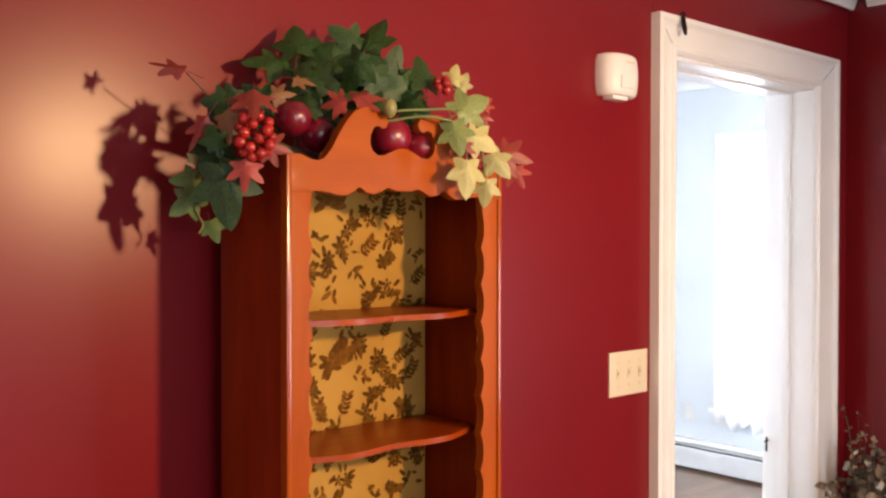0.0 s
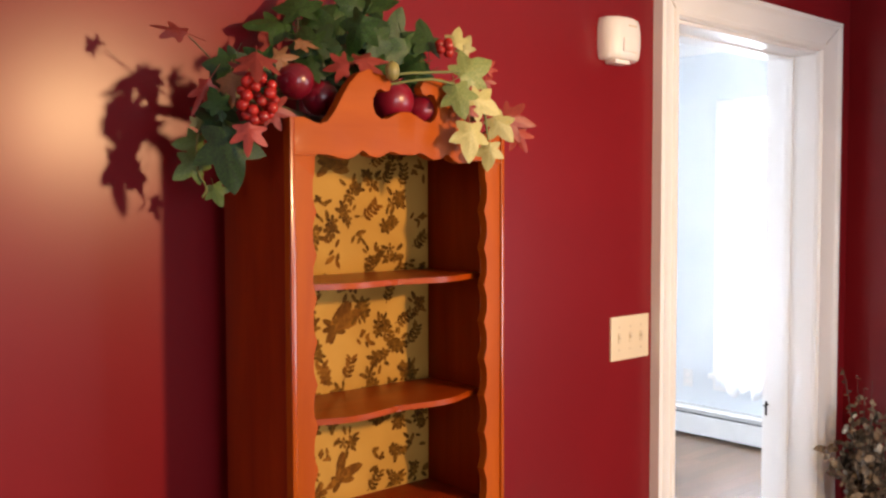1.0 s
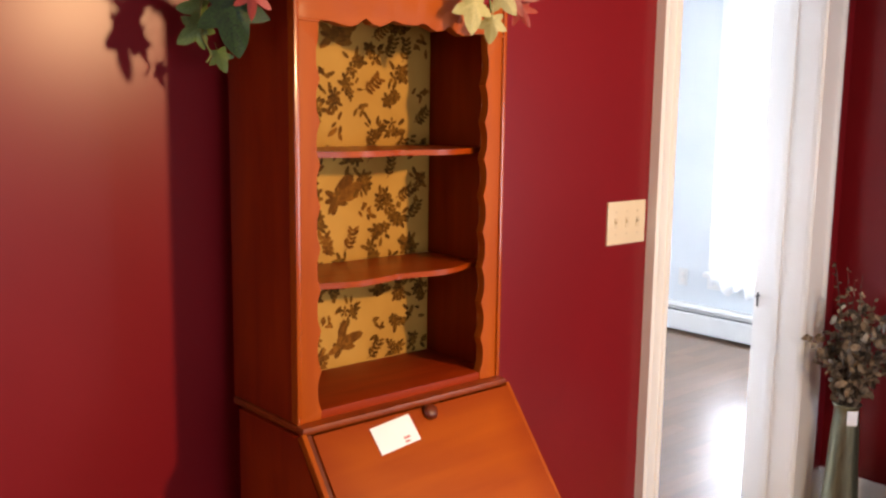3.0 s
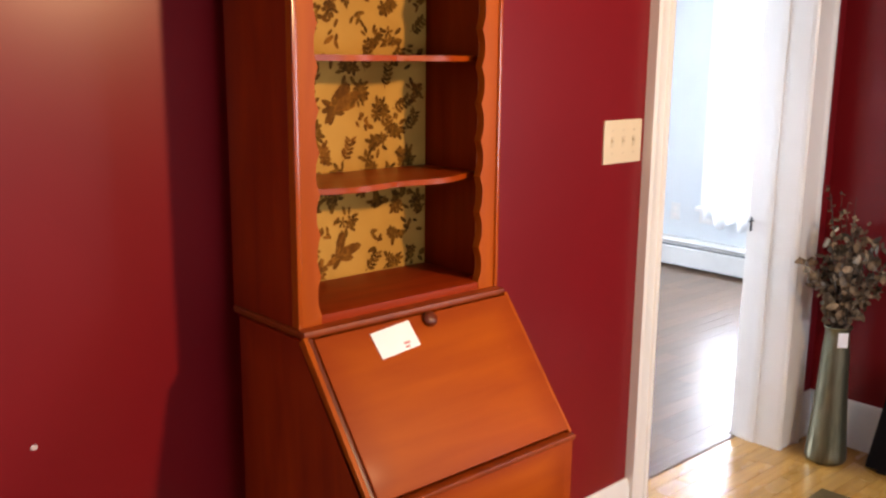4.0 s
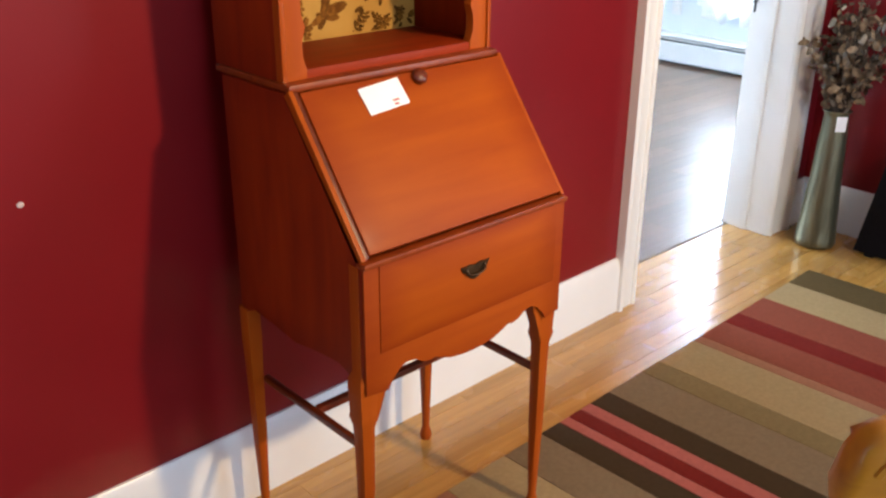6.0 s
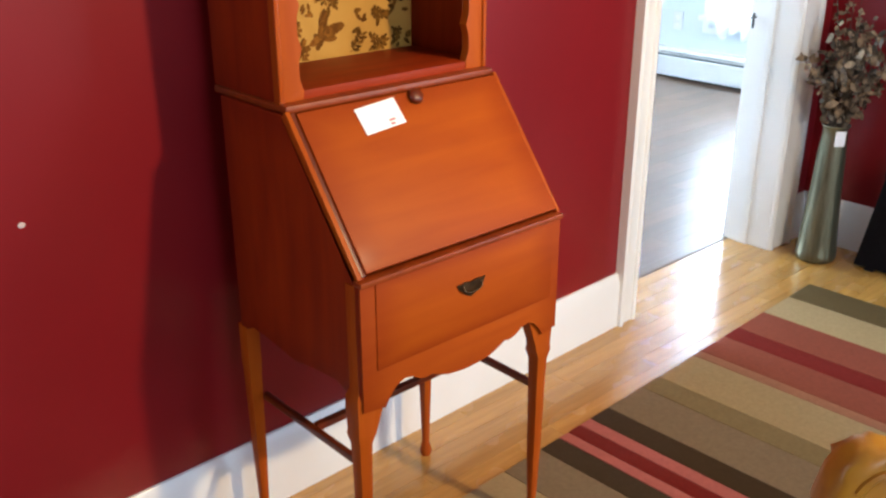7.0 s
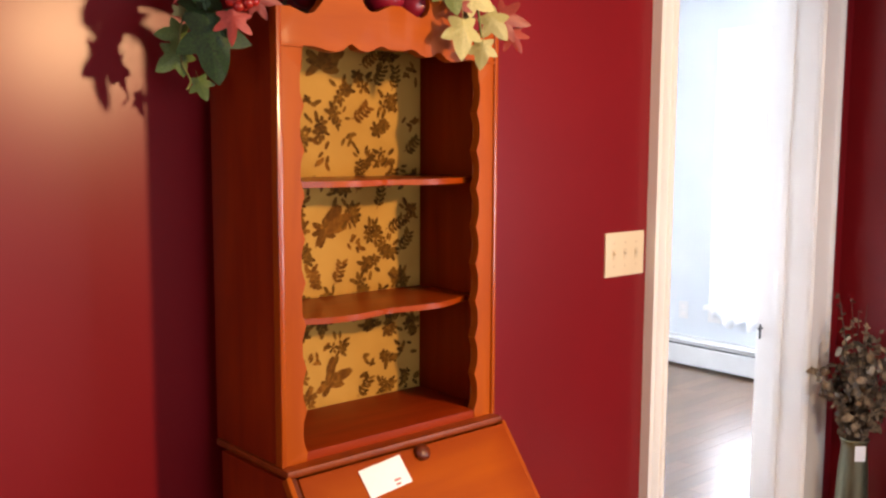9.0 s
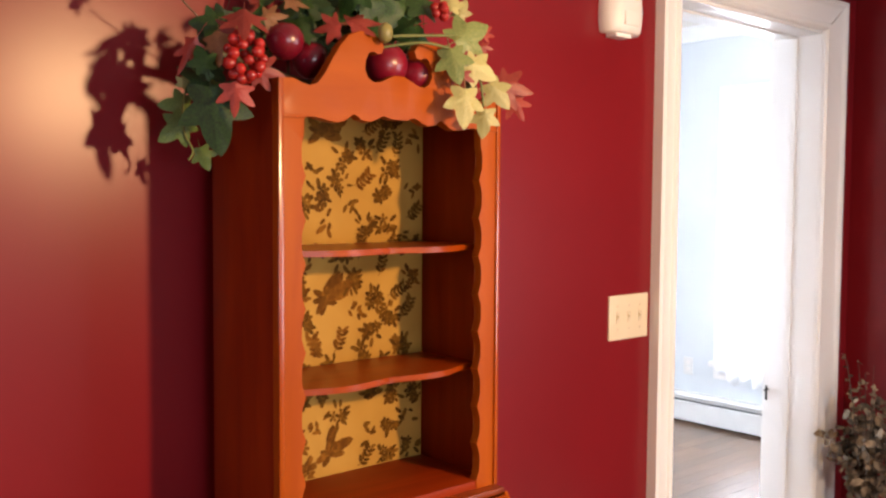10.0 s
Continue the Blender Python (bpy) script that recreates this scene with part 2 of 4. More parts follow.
def lathe(profile, at=(0, 0, 0), sides=24, bm=None, squash=1.0):
    """A turned shape round the upright axis at at; profile: (radius, height) from below."""
    own = bmesh.new()
    rings = []
    for r, z in profile:
        rings.append([own.verts.new((at[0] + r * math.cos(2 * math.pi * i / sides), at[1] + squash * r * math.sin(2 * math.pi * i / sides), at[2] + z)) for i in range(sides)])
    for lo, hi in zip(rings, rings[1:]):
        for i in range(sides):
            j = (i + 1) % sides
            own.faces.new((lo[i], lo[j], hi[j], hi[i]))
    own.faces.new(rings[0][::-1])
    own.faces.new(rings[-1])
    return merge(bm, own)


def tube(points, radius, sides=6, bm=None, taper=1.0):
    """A round bar along points."""
    own = bmesh.new()
    pts = [Vector(p) for p in points]
    rings = []
    for k, p in enumerate(pts):
        d = (pts[min(k + 1, len(pts) - 1)] - pts[max(k - 1, 0)]).normalized()
        side = d.orthogonal().normalized() if k == 0 else (side - d * side.dot(d)).normalized()
        up = d.cross(side)
        r = radius * (1 + (taper - 1) * k / max(1, len(pts) - 1))
        rings.append([own.verts.new(p + r * (math.cos(2 * math.pi * i / sides) * side + math.sin(2 * math.pi * i / sides) * up)) for i in range(sides)])
    for lo, hi in zip(rings, rings[1:]):
        for i in range(sides):
            j = (i + 1) % sides
            own.faces.new((lo[i], lo[j], hi[j], hi[i]))
    own.faces.new(rings[0][::-1])
    own.faces.new(rings[-1])
    return merge(bm, own)


def curve_points(ctrl, steps=8):
    """A smooth line through ctrl."""
    c = [Vector(p) for p in ctrl]
    c = [2 * c[0] - c[1]] + c + [2 * c[-1] - c[-2]]
    out = []
    for a, b, d, e in zip(c, c[1:], c[2:], c[3:]):
        for i in range(steps):
            t = i / steps
            out.append(0.5 * (2 * b + (d - a) * t + (2 * a - 5 * b + 4 * d - e) * t * t + (3 * b - a - 3 * d + e) * t ** 3))
    return out + [c[-2]]


# ---- setting ----
CEIL, EAST, THICK = 2.425, 2.475, 0.168
OPEN0, OPEN1, OPENZ = 1.413, 2.236, 2.045


def structure(name, bm, mat, label="", smooth=0):
    ob = finish(name, bm, mat, None, "", smooth)
    return tagged(ob, label, "", "", "structure")


# the stretch of wall behind the desk runs a little out of square, from the door casing on
SKEW = 0.022
LEAN_WALL = Matrix.Translation((1.33, 0, 0)) @ Matrix.Rotation(math.atan(SKEW), 4, "Z") @ Matrix.Translation((-1.33, 0, 0))
bm = box(-2.45, 1.33, 0, THICK - 0.004, 0, CEIL)
bm.transform(LEAN_WALL)
box(1.331, OPEN0, 0, THICK - 0.004, 0, CEIL, 0, bm)
box(OPEN1, EAST, 0, THICK - 0.004, 0, CEIL, 0, bm)
box(OPEN0, OPEN1, 0, THICK - 0.004, OPENZ, CEIL, 0, bm)
structure("wall_north", bm, "wall", "burgundy painted wall with a white doorway")
# the gap in the east wall is only there for the fill lamp
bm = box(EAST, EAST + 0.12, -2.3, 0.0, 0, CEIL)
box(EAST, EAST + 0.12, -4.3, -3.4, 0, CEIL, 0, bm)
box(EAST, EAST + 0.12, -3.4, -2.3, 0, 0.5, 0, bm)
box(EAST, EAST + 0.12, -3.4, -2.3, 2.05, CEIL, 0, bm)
structure("wall_east", bm, "wall", "dark burgundy painted wall with an added opening for fill light")
# west opening is invented to let the fill lamp in
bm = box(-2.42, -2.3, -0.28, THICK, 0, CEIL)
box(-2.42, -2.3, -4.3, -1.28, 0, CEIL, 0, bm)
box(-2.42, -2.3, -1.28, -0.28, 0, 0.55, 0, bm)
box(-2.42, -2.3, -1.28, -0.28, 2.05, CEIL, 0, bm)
structure("wall_west", bm, "wall", "burgundy painted wall with an added opening for fill light")
# opening added for the south daylight lamp, no window is known here
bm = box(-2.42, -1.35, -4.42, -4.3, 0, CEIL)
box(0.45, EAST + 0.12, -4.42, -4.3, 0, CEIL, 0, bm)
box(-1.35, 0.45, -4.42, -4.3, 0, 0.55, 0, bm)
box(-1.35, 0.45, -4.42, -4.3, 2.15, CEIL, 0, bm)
structure("wall_south", bm, "wall", "burgundy painted wall with an added opening for fill light")
structure("ceiling", box(-2.42, EAST + 0.12, -4.42, THICK - 0.004, CEIL, CEIL + 0.1), "ceiling", "white painted ceiling")

# crown moulding: a cove profile
def crown(name, axis, a, b, face, inward):
    pts = [(face, CEIL - 0.001), (face, CEIL - 0.095), (face + inward * 0.010, CEIL - 0.095), (face + inward * 0.014, CEIL - 0.080),
           (face + inward * 0.030, CEIL - 0.050), (face + inward * 0.055, CEIL - 0.026), (face + inward * 0.070, CEIL - 0.018), (face + inward * 0.072, CEIL - 0.001)]
    structure(name, prism(pts, axis, a, b), "white", "white cove crown moulding", 30)


crown("trim_crown_north", "x", 0.9, EAST, -0.014, -1)
crown("trim_crown_east", "y", -4.3, -0.074, EAST - 0.001, -1)


def baseboard(name, axis, a, b, face, inward, h=0.175, m=None):
    pts = [(face, 0.0), (face + inward * 0.018, 0.0), (face + inward * 0.018, h - 0.03), (face + inward * 0.014, h - 0.018), (face + inward * 0.011, h - 0.006), (face + inward * 0.006, h), (face, h)]
    own = prism(pts, axis, a, b)
    if m:
        own.transform(m)
    structure(name, own, "white", "tall white painted baseboard", 30)


baseboard("baseboard_north", "x", -2.3, 1.325, -0.001, -1, 0.175, LEAN_WALL)
baseboard("baseboard_corner", "x", 2.362, EAST - 0.02, -0.001, -1)
baseboard("baseboard_east", "y", -4.3, -0.001, EAST - 0.001, -1)

# doorway: lining, stops and casings
door = tagged(new("door_1"), "white painted door frame of an open doorway", "", "", "structure")


def casing(points, axis, a, b):
    return prism(points, axis, a, b, 0.002)


def casing_profile(outer, inner):
    """Plan of a casing from its outer to its inner edge: back band, cove, flat field, bead."""
    s = 1 if inner > outer else -1
    w = abs(inner - outer)
    q = [(0, 0), (0, -0.030), (0.014, -0.032), (0.022, -0.024), (0.030, -0.021), (w - 0.026, -0.017), (w - 0.022, -0.023), (w - 0.010, -0.024), (w - 0.003, -0.017), (w, -0.008), (w, 0)]
    return [(outer + s * x, y) for x, y in q]


# mitred at the upper corners
TOP, HEAD = 2.14, 0.104
for outer, inner in ((1.325, 1.420), (2.362, 2.229)):
    leg = prism(casing_profile(outer, inner), "z", 0, TOP)
    for v in leg.verts:
        if v.co.z > 1:
            v.co.z = TOP - abs(v.co.x - outer) * HEAD / abs(inner - outer)
    part("casing", leg, "white", door, "", 25)
head = prism([(y, z) for z, y in casing_profile(TOP, TOP - HEAD)], "x", 1.325, 2.362)
for v in head.verts:
    k = (TOP - v.co.z) / HEAD
    v.co.x = 1.325 + 0.0952 * k if v.co.x < 1.8 else 2.362 - 0.1332 * k
part("head_casing", head, "white", door, "", 25)
part("jamb", box(OPEN0 - 0.012, OPEN0 + 0.008, -0.006, THICK + 0.006, 0, OPENZ, 0.002), "white", door)
part("jamb", box(OPEN1 - 0.008, OPEN1 + 0.012, -0.006, THICK + 0.006, 0, OPENZ, 0.002), "white", door)
part("head_jamb", box(OPEN0 + 0.008, OPEN1 - 0.008, -0.006, THICK + 0.006, OPENZ - 0.018, OPENZ + 0.01, 0.002), "white", door)
part("door_stop", box(OPEN1 - 0.014, OPEN1 - 0.008, 0.075, 0.115, 0, OPENZ - 0.018, 0.002), "white", door)
part("door_stop", box(OPEN0 + 0.008, OPEN0 + 0.014, 0.075, 0.115, 0, OPENZ - 0.018, 0.002), "white", door)
part("head_stop", box(OPEN0 + 0.014, OPEN1 - 0.014, 0.075, 0.115, OPENZ - 0.024, OPENZ - 0.018, 0.003), "white", door)
latch = tube([(OPEN1 - 0.009, 0.150, 0.828), (OPEN1 - 0.034, 0.153, 0.828)], 0.0028, 8)
tube([(OPEN1 - 0.020, 0.152, 0.842), (OPEN1 - 0.021, 0.152, 0.792)], 0.0038, 8, latch)
part("latch", latch, "iron", door, "small black iron latch")

# far room
FX, FN, CEILF = 4.56, 3.3, 2.60
bm = box(FX, FX + 0.14, 0.2, 0.72, 0, CEILF)
box(FX, FX + 0.14, 1.72, FN, 0, CEILF, 0, bm)
box(FX, FX + 0.14, 0.72, 1.72, 0, 0.42, 0, bm)
box(FX, FX + 0.14, 0.72, 1.72, 2.10, CEILF, 0, bm)
structure("wall_far_east", bm, "blue_wall", "pale blue painted wall with a curtained window")
# the opening in this wall is made up for the side fill lamp
bm = box(0.6, 0.9, FN, FN + 0.14, 0, CEILF)
box(2.1, FX + 0.14, FN, FN + 0.14, 0, CEILF, 0, bm)
box(0.9, 2.1, FN, FN + 0.14, 0, 0.8, 0, bm)
box(0.9, 2.1, FN, FN + 0.14, 2.1, CEILF, 0, bm)
structure("wall_far_north", bm, "blue_wall", "pale blue painted wall")
structure("wall_far_west", box(0.46, 0.6, THICK, FN + 0.14, 0, CEILF), "blue_wall", "pale blue painted wall")
bm = box(0.6, OPEN0 - 0.012, THICK, THICK + 0.012, 0, CEILF)
box(OPEN1 + 0.012, FX, THICK, THICK + 0.012, 0, CEILF, 0, bm)
box(OPEN0 - 0.012, OPEN1 + 0.012, THICK, THICK + 0.012, OPENZ + 0.01, CEILF, 0, bm)
structure("wall_far_south", bm, "blue_wall", "pale blue painted wall")
structure("ceiling_far", box(0.46, FX + 0.14, THICK, FN + 0.14, CEILF, CEILF + 0.1), "ceiling", "white painted ceiling")
pts = [(FX - 0.001, CEILF - 0.001), (FX - 0.001, CEILF - 0.09), (FX - 0.012, CEILF - 0.09), (FX - 0.03, CEILF - 0.05), (FX - 0.06, CEILF - 0.02), (FX - 0.062, CEILF - 0.001)]
structure("trim_crown_far", prism(pts, "y", 0.22, FN), "white", "white cove crown moulding", 30)

window = tagged(new("window_1"), "white sash window behind a sheer curtain", "", "", "structure")
fr = box(FX - 0.018, FX + 0.02, 0.62, 0.74, 0.32, 2.2, 0.003)
box(FX - 0.018, FX + 0.02, 1.70, 1.82, 0.32, 2.2, 0.003, fr)
box(FX - 0.018, FX + 0.02, 0.74, 1.70, 2.08, 2.2, 0.003, fr)
part("window_frame", fr, "white", window)
part("window_sill", box(FX - 0.05, FX + 0.13, 0.60, 1.84, 0.40, 0.43, 0.004), "white", window)
for z0, z1, dx in ((0.43, 1.27, 0.05), (1.25, 2.10, 0.09)):
    s = box(FX + dx, FX + dx + 0.035, 0.72, 0.77, z0, z1, 0.003)
    box(FX + dx, FX + dx + 0.035, 1.67, 1.72, z0, z1, 0.003, s)
    box(FX + dx, FX + dx + 0.035, 0.77, 1.67, z0, z0 + 0.05, 0.003, s)
    box(FX + dx, FX + dx + 0.035, 0.77, 1.67, z1 - 0.05, z1, 0.003, s)
    sash = part("sash", s, "white", window)
    pane = part("pane", box(FX + dx + 0.015, FX + dx + 0.019, 0.77, 1.67, z0 + 0.05, z1 - 0.05), "glass", sash)
    pane.visible_shadow = False

# ---- far room things ----
def make_curtain():
    """A sheer panel with folds and a ruffled hem on a rod."""
    th = empty("curtain", "sheer white gathered curtain over a bright window", "curtain", at=(FX - 0.08, 1.25, 0))
    own = bmesh.new()
    n, rows = 120, 14
    grid = []
    for k in range(rows):
        z = 2.12 - (2.12 - 0.34) * k / (rows - 1)
        row = []
        for i in range(n):
            u = i / (n - 1)
            y = 0.50 + 1.25 * u
            amp = 0.012 + 0.016 * k / rows
            x = -0.0 + amp * math.sin(u * 92 + 0.5 * math.sin(u * 31) + 0.12 * k) + 0.006 * math.sin(u * 23 + k * 0.3)
            hem = 0.022 * math.sin(u * 47) + 0.012 * math.sin(u * 110) if k == rows - 1 else 0
            row.append(own.verts.new((x, y - 1.25, z + hem)))
        grid.append(row)
    for k in range(rows - 1):
        for i in range(n - 1):
            own.faces.new((grid[k][i], grid[k][i + 1], grid[k + 1][i + 1], grid[k + 1][i]))
    part("panel", own, "curtain", th, "", 80)
    part("rod", tube([(0.0, -0.79, 2.122), (0.0, 0.52, 2.122)], 0.008, 10), "white", th)
    for y in (-0.76, 0.505):
        part("bracket", box(-0.006, 0.078, y - 0.008, y + 0.008, 2.106, 2.122, 0.002), "white", th)


make_curtain()


def make_heater():
    th = empty("baseboard_heater", "long white enamel hydronic baseboard heater with a dark slot", "heater", at=(FX, 1.6, 0))
    prof = [(-0.002, 0.025), (-0.002, 0.204), (-0.044, 0.204), (-0.052, 0.198), (-0.060, 0.178), (-0.050, 0.176), (-0.046, 0.186), (-0.02, 0.190), (-0.02, 0.050), (-0.056, 0.050), (-0.056, 0.025)]
    part("back_panel", prism(prof, "y", -1.35, 1.55), "heater", th, "", 30)
    part("front_panel", prism([(-0.066, 0.022), (-0.066, 0.140), (-0.060, 0.148), (-0.056, 0.142), (-0.056, 0.022)], "y", -1.35, 1.55), "heater", th, "", 30)
    part("fins", box(-0.052, -0.024, -1.33, 1.53, 0.075, 0.156), "slot", th, "dark fins in the slot")
    part("damper", box(-0.058, -0.050, -1.33, 1.53, 0.1585, 0.1665, 0.001), "heater", th)
    part("end_cap", box(-0.068, -0.002, 1.55, 1.58, 0.03, 0.218, 0.004), "heater", th)
    for y in (-1.2, -0.45, 1.4):
        part("foot", box(-0.05, -0.006, y - 0.015, y + 0.015, 0.0, 0.036), "heater", th)


make_heater()


def make_outlet():
    th = empty("wall_outlet", "white duplex outlet on the pale blue wall", "outlet", at=(FX, 2.017, 0.373))
    part("plate", box(-0.006, -0.0005, -0.036, 0.036, -0.058, 0.058, 0.002), "heater", th)
    for z in (-0.022, 0.022):
        sock = part("socket", lathe([(0.001, 0), (0.016, 0.001), (0.015, 0.003), (0.001, 0.0035)], (0, 0, 0), 14), "plastic", th)
        sock.matrix_local = pose(-0.006, 0, z, 0, -90, 0)


make_outlet()


# ---- wall fittings ----
def make_switch():
    th = empty("light_switch", "ivory three-gang toggle switch plate on the burgundy wall", "switch", at=(1.222, -0.0026, 1.179))
    part("plate", box(-0.081, 0.081, -0.007, -0.0005, -0.058, 0.058, 0.0028), "ivory", th)
    for x in (-0.046, 0.0, 0.046):
        t = part("toggle", prism([(0.0, -0.005), (0.0, 0.005), (-0.005, 0.007), (-0.006, 0.003)], "x", x - 0.0045, x + 0.0045, 0.0008), "ivory_dark", th)
        t.location = (0, -0.006, 0)
        part("slot", box(x - 0.006, x + 0.006, -0.0082, -0.0062, -0.014, 0.014), "ivory_dark", th)
        for z in (-0.03, 0.03):
            s = part("screw", lathe([(0.0005, 0), (0.0032, 0.0004), (0.0028, 0.0012), (0.0005, 0.0014)], (0, 0, 0), 10), "ivory_dark", th)
            s.matrix_local = pose(x, -0.0068, z, 90, 0, 0)


make_switch()


def make_detector():
    th = empty("motion_detector", "white plastic alarm detector on the burgundy wall", "detector", at=(1.146, -0.0045, 1.945))
    prof = [(-0.064, 0.0), (-0.066, -0.020), (-0.058, -0.036), (-0.036, -0.052), (-0.02, -0.055), (0.01, -0.056), (0.036, -0.052), (0.062, -0.041), (0.078, -0.024), (0.082, 0.0)]
    own = bmesh.new()
    rings = []
    for z, k in ((-0.052, 0.84), (-0.049, 0.90), (-0.040, 0.95), (-0.020, 0.99), (0.0, 1.0), (0.020, 0.99), (0.042, 0.95), (0.050, 0.90), (0.053, 0.84)):
        rings.append([own.verts.new((x * k, y * k, z)) for x, y in prof])
    for lo, hi in zip(rings, rings[1:]):
        for i in range(len(prof)):
            q = (i + 1) % len(prof)
            own.faces.new((lo[i], lo[q], hi[q], hi[i]))
    own.faces.new(rings[0][::-1])
    own.faces.new(rings[-1])
    part("housing", own, "plastic", th, "", 50)
    part("lens", box(-0.026, 0.030, -0.0572, -0.046, -0.034, 0.000, 0.003), "plastic", th, "ribbed milky lens")
    part("bracket", box(-0.034, 0.026, -0.036, -0.0005, -0.062, -0.051, 0.004), "plastic", th)
    bars = box(-0.004, 0.026, -0.0562, -0.0500, 0.030, 0.033)
    part("printed_bar", bars, "ivory_dark", th)


make_detector()


def make_ring():
    th = empty("iron_ring", "small black iron ring hooked on the white door casing", "ring", at=(1.420, -0.034, 2.115))
    pts = [(0.006 * math.sin(a), -0.006 + 0.004 * math.cos(a), 0.026 * math.cos(a)) for a in [i * 2 * math.pi / 20 for i in range(21)]]
    part("ring", tube(pts, 0.0035, 8), "iron", th)
    part("hook", tube(curve_points([(0, 0.012, 0.030), (0, -0.004, 0.034), (0, -0.010, 0.026), (0, -0.004, 0.020)], 4), 0.0025, 6), "iron", th)


make_ring()
nail = tagged(finish("plaster_patch", lathe([(0.0005, 0), (0.0065, 0.0004), (0.005, 0.0016), (0.0005, 0.002)], (0, 0, 0), 9, None, 0.8), "nail_hole"), "tiny pale filled nail hole in the burgundy wall", "patch")
nail.matrix_world = pose(-0.347, -0.0374, 0.769, 90, 0, 1.3)


# ---- the secretary ----
W0, W1 = 0.004, 0.464          # sides
HF, HB = -0.285, -0.077        # hutch front and back
DB = -0.113                    # desk back
D0 = -0.004
LT, LB = (-0.312, 0.950), (-0.489, 0.716)   # slope: top and foot (y, z)


def scallop(n, length, depth):
    """(along, inward) points of an edge of n cusped scallops."""
    out = []
    for k in range(n):
        for i in range(7):
            u = i / 7
            out.append(((k + u) * length / n, depth * math.sin(math.pi * u)))
    return out


def make_secretary():
    th = empty("secretary_desk", "orange-brown maple slant-front secretary desk with open hutch shelves", "desk", at=(0.237, -0.28, 0))
    base = Matrix.Translation((-0.237, 0.28, 0))

    def add(name, bm, mat, label="", smooth=35, parent=None):
        bm.transform(base) if parent is None else None
        return part(name, bm, mat, parent or th, label, smooth)

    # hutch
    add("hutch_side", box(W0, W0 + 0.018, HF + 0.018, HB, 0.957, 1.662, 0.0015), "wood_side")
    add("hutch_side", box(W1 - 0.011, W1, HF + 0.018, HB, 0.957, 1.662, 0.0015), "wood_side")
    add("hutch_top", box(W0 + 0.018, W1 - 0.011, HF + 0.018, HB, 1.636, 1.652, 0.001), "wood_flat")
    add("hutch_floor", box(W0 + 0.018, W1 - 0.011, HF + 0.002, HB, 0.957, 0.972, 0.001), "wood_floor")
    back = add("back_panel", box(W0 + 0.018, W1 - 0.011, HB - 0.008, HB - 0.001, 0.972, 1.636), "paper", "cream wallpaper lining with brown flowers")
    # face frame: stiles with scalloped inner edges
    zs0, zs1 = 0.972, 1.585
    for side in (0, 1):
        edge = [(0.042 + 0.0 - d * 0.9 + 0.006, zs0 + a) for a, d in scallop(9, zs1 - zs0, 0.010)]
        outline = [(0.0, 0.957), (0.046, 0.957)] + edge + [(0.046, 1.607), (0.0, 1.607)]
        pts = [((W0 + x) if side == 0 else (W1 - x), z) for x, z in outline]
        add("stile", prism(pts, "y", HF, HF + 0.018, 0.0012), "wood")
        x0 = W0 if side == 0 else W1
        s = 1 if side == 0 else -1
        add("edge_bead", box(min(x0 - s * 0.002, x0 + s * 0.007), max(x0 - s * 0.002, x0 + s * 0.007), HF - 0.004, HF + 0.001, 0.957, 1.662, 0.0022), "wood_bead")
    # scrolled pediment over a scalloped arch
    L = [(0.0, 1.662), (0.028, 1.664), (0.042, 1.656), (0.055, 1.653), (0.070, 1.658), (0.084, 1.674), (0.098, 1.700), (0.112, 1.722), (0.130, 1.740), (0.150, 1.748), (0.172, 1.747), (0.190, 1.740),
         (0.198, 1.728), (0.194, 1.717), (0.184, 1.714), (0.175, 1.720), (0.166, 1.716), (0.159, 1.702), (0.158, 1.688), (0.164, 1.675), (0.176, 1.668), (0.190, 1.669), (0.204, 1.677), (0.220, 1.684)]
    half = (W1 - W0) / 2
    top = [(x, z) for x, z in L] + [(2 * half - x, z) for x, z in L[::-1]]
    arch = [(0.046, 1.588), (0.049, 1.600), (0.056, 1.608), (0.066, 1.609), (0.085, 1.603), (0.108, 1.601), (0.124, 1.606), (0.136, 1.617), (0.141, 1.617), (0.150, 1.608), (0.168, 1.605), (0.184, 1.610), (0.196, 1.618), (0.202, 1.616), (0.214, 1.612)]
    low = [(0.0, 1.6072), (0.054, 1.6072)] + arch[3:]
    low = low + [(2 * half - x, z) for x, z in low[::-1]]
    pts = [(W0 + x, z) for x, z in top] + [(W0 + x, z) for x, z in low[::-1]]
    add("pediment", prism(pts, "y", HF, HF + 0.020, 0.0015), "wood_flat")
    add("frieze_bead", box(W0 + 0.006, W0 + 0.046, HF - 0.003, HF + 0.001, 1.604, 1.609, 0.001), "wood_flat")
    add("frieze_bead", box(W1 - 0.046, W1 - 0.006, HF - 0.003, HF + 0.001, 1.604, 1.609, 0.001), "wood_flat")
    # shelves with serpentine fronts
    for z in (1.400, 1.180):
        n = 40
        front = []
        for i in range(n + 1):
            u = i / n
            y = HF + 0.034 - 0.020 * math.sin(math.pi * u) ** 2 + 0.010 * math.cos(4 * math.pi * u)
            if abs(u - 0.5) < 0.02:
                y += 0.005
            front.append((W0 + 0.0185 + (W1 - W0 - 0.030) * u, y))
        pts = [(W0 + 0.0185, HB - 0.0085)] + front + [(W1 - 0.0115, HB - 0.0085)]
        add("shelf", prism(pts, "z", z - 0.010, z, 0.0035), "wood_gloss")
    # waist moulding
    add("waist_moulding", box(W0 - 0.004, W1 + 0.003, LT[0] + 0.004, HB - 0.002, 0.944, 0.957, 0.004), "wood_edge", "dark worn moulding")
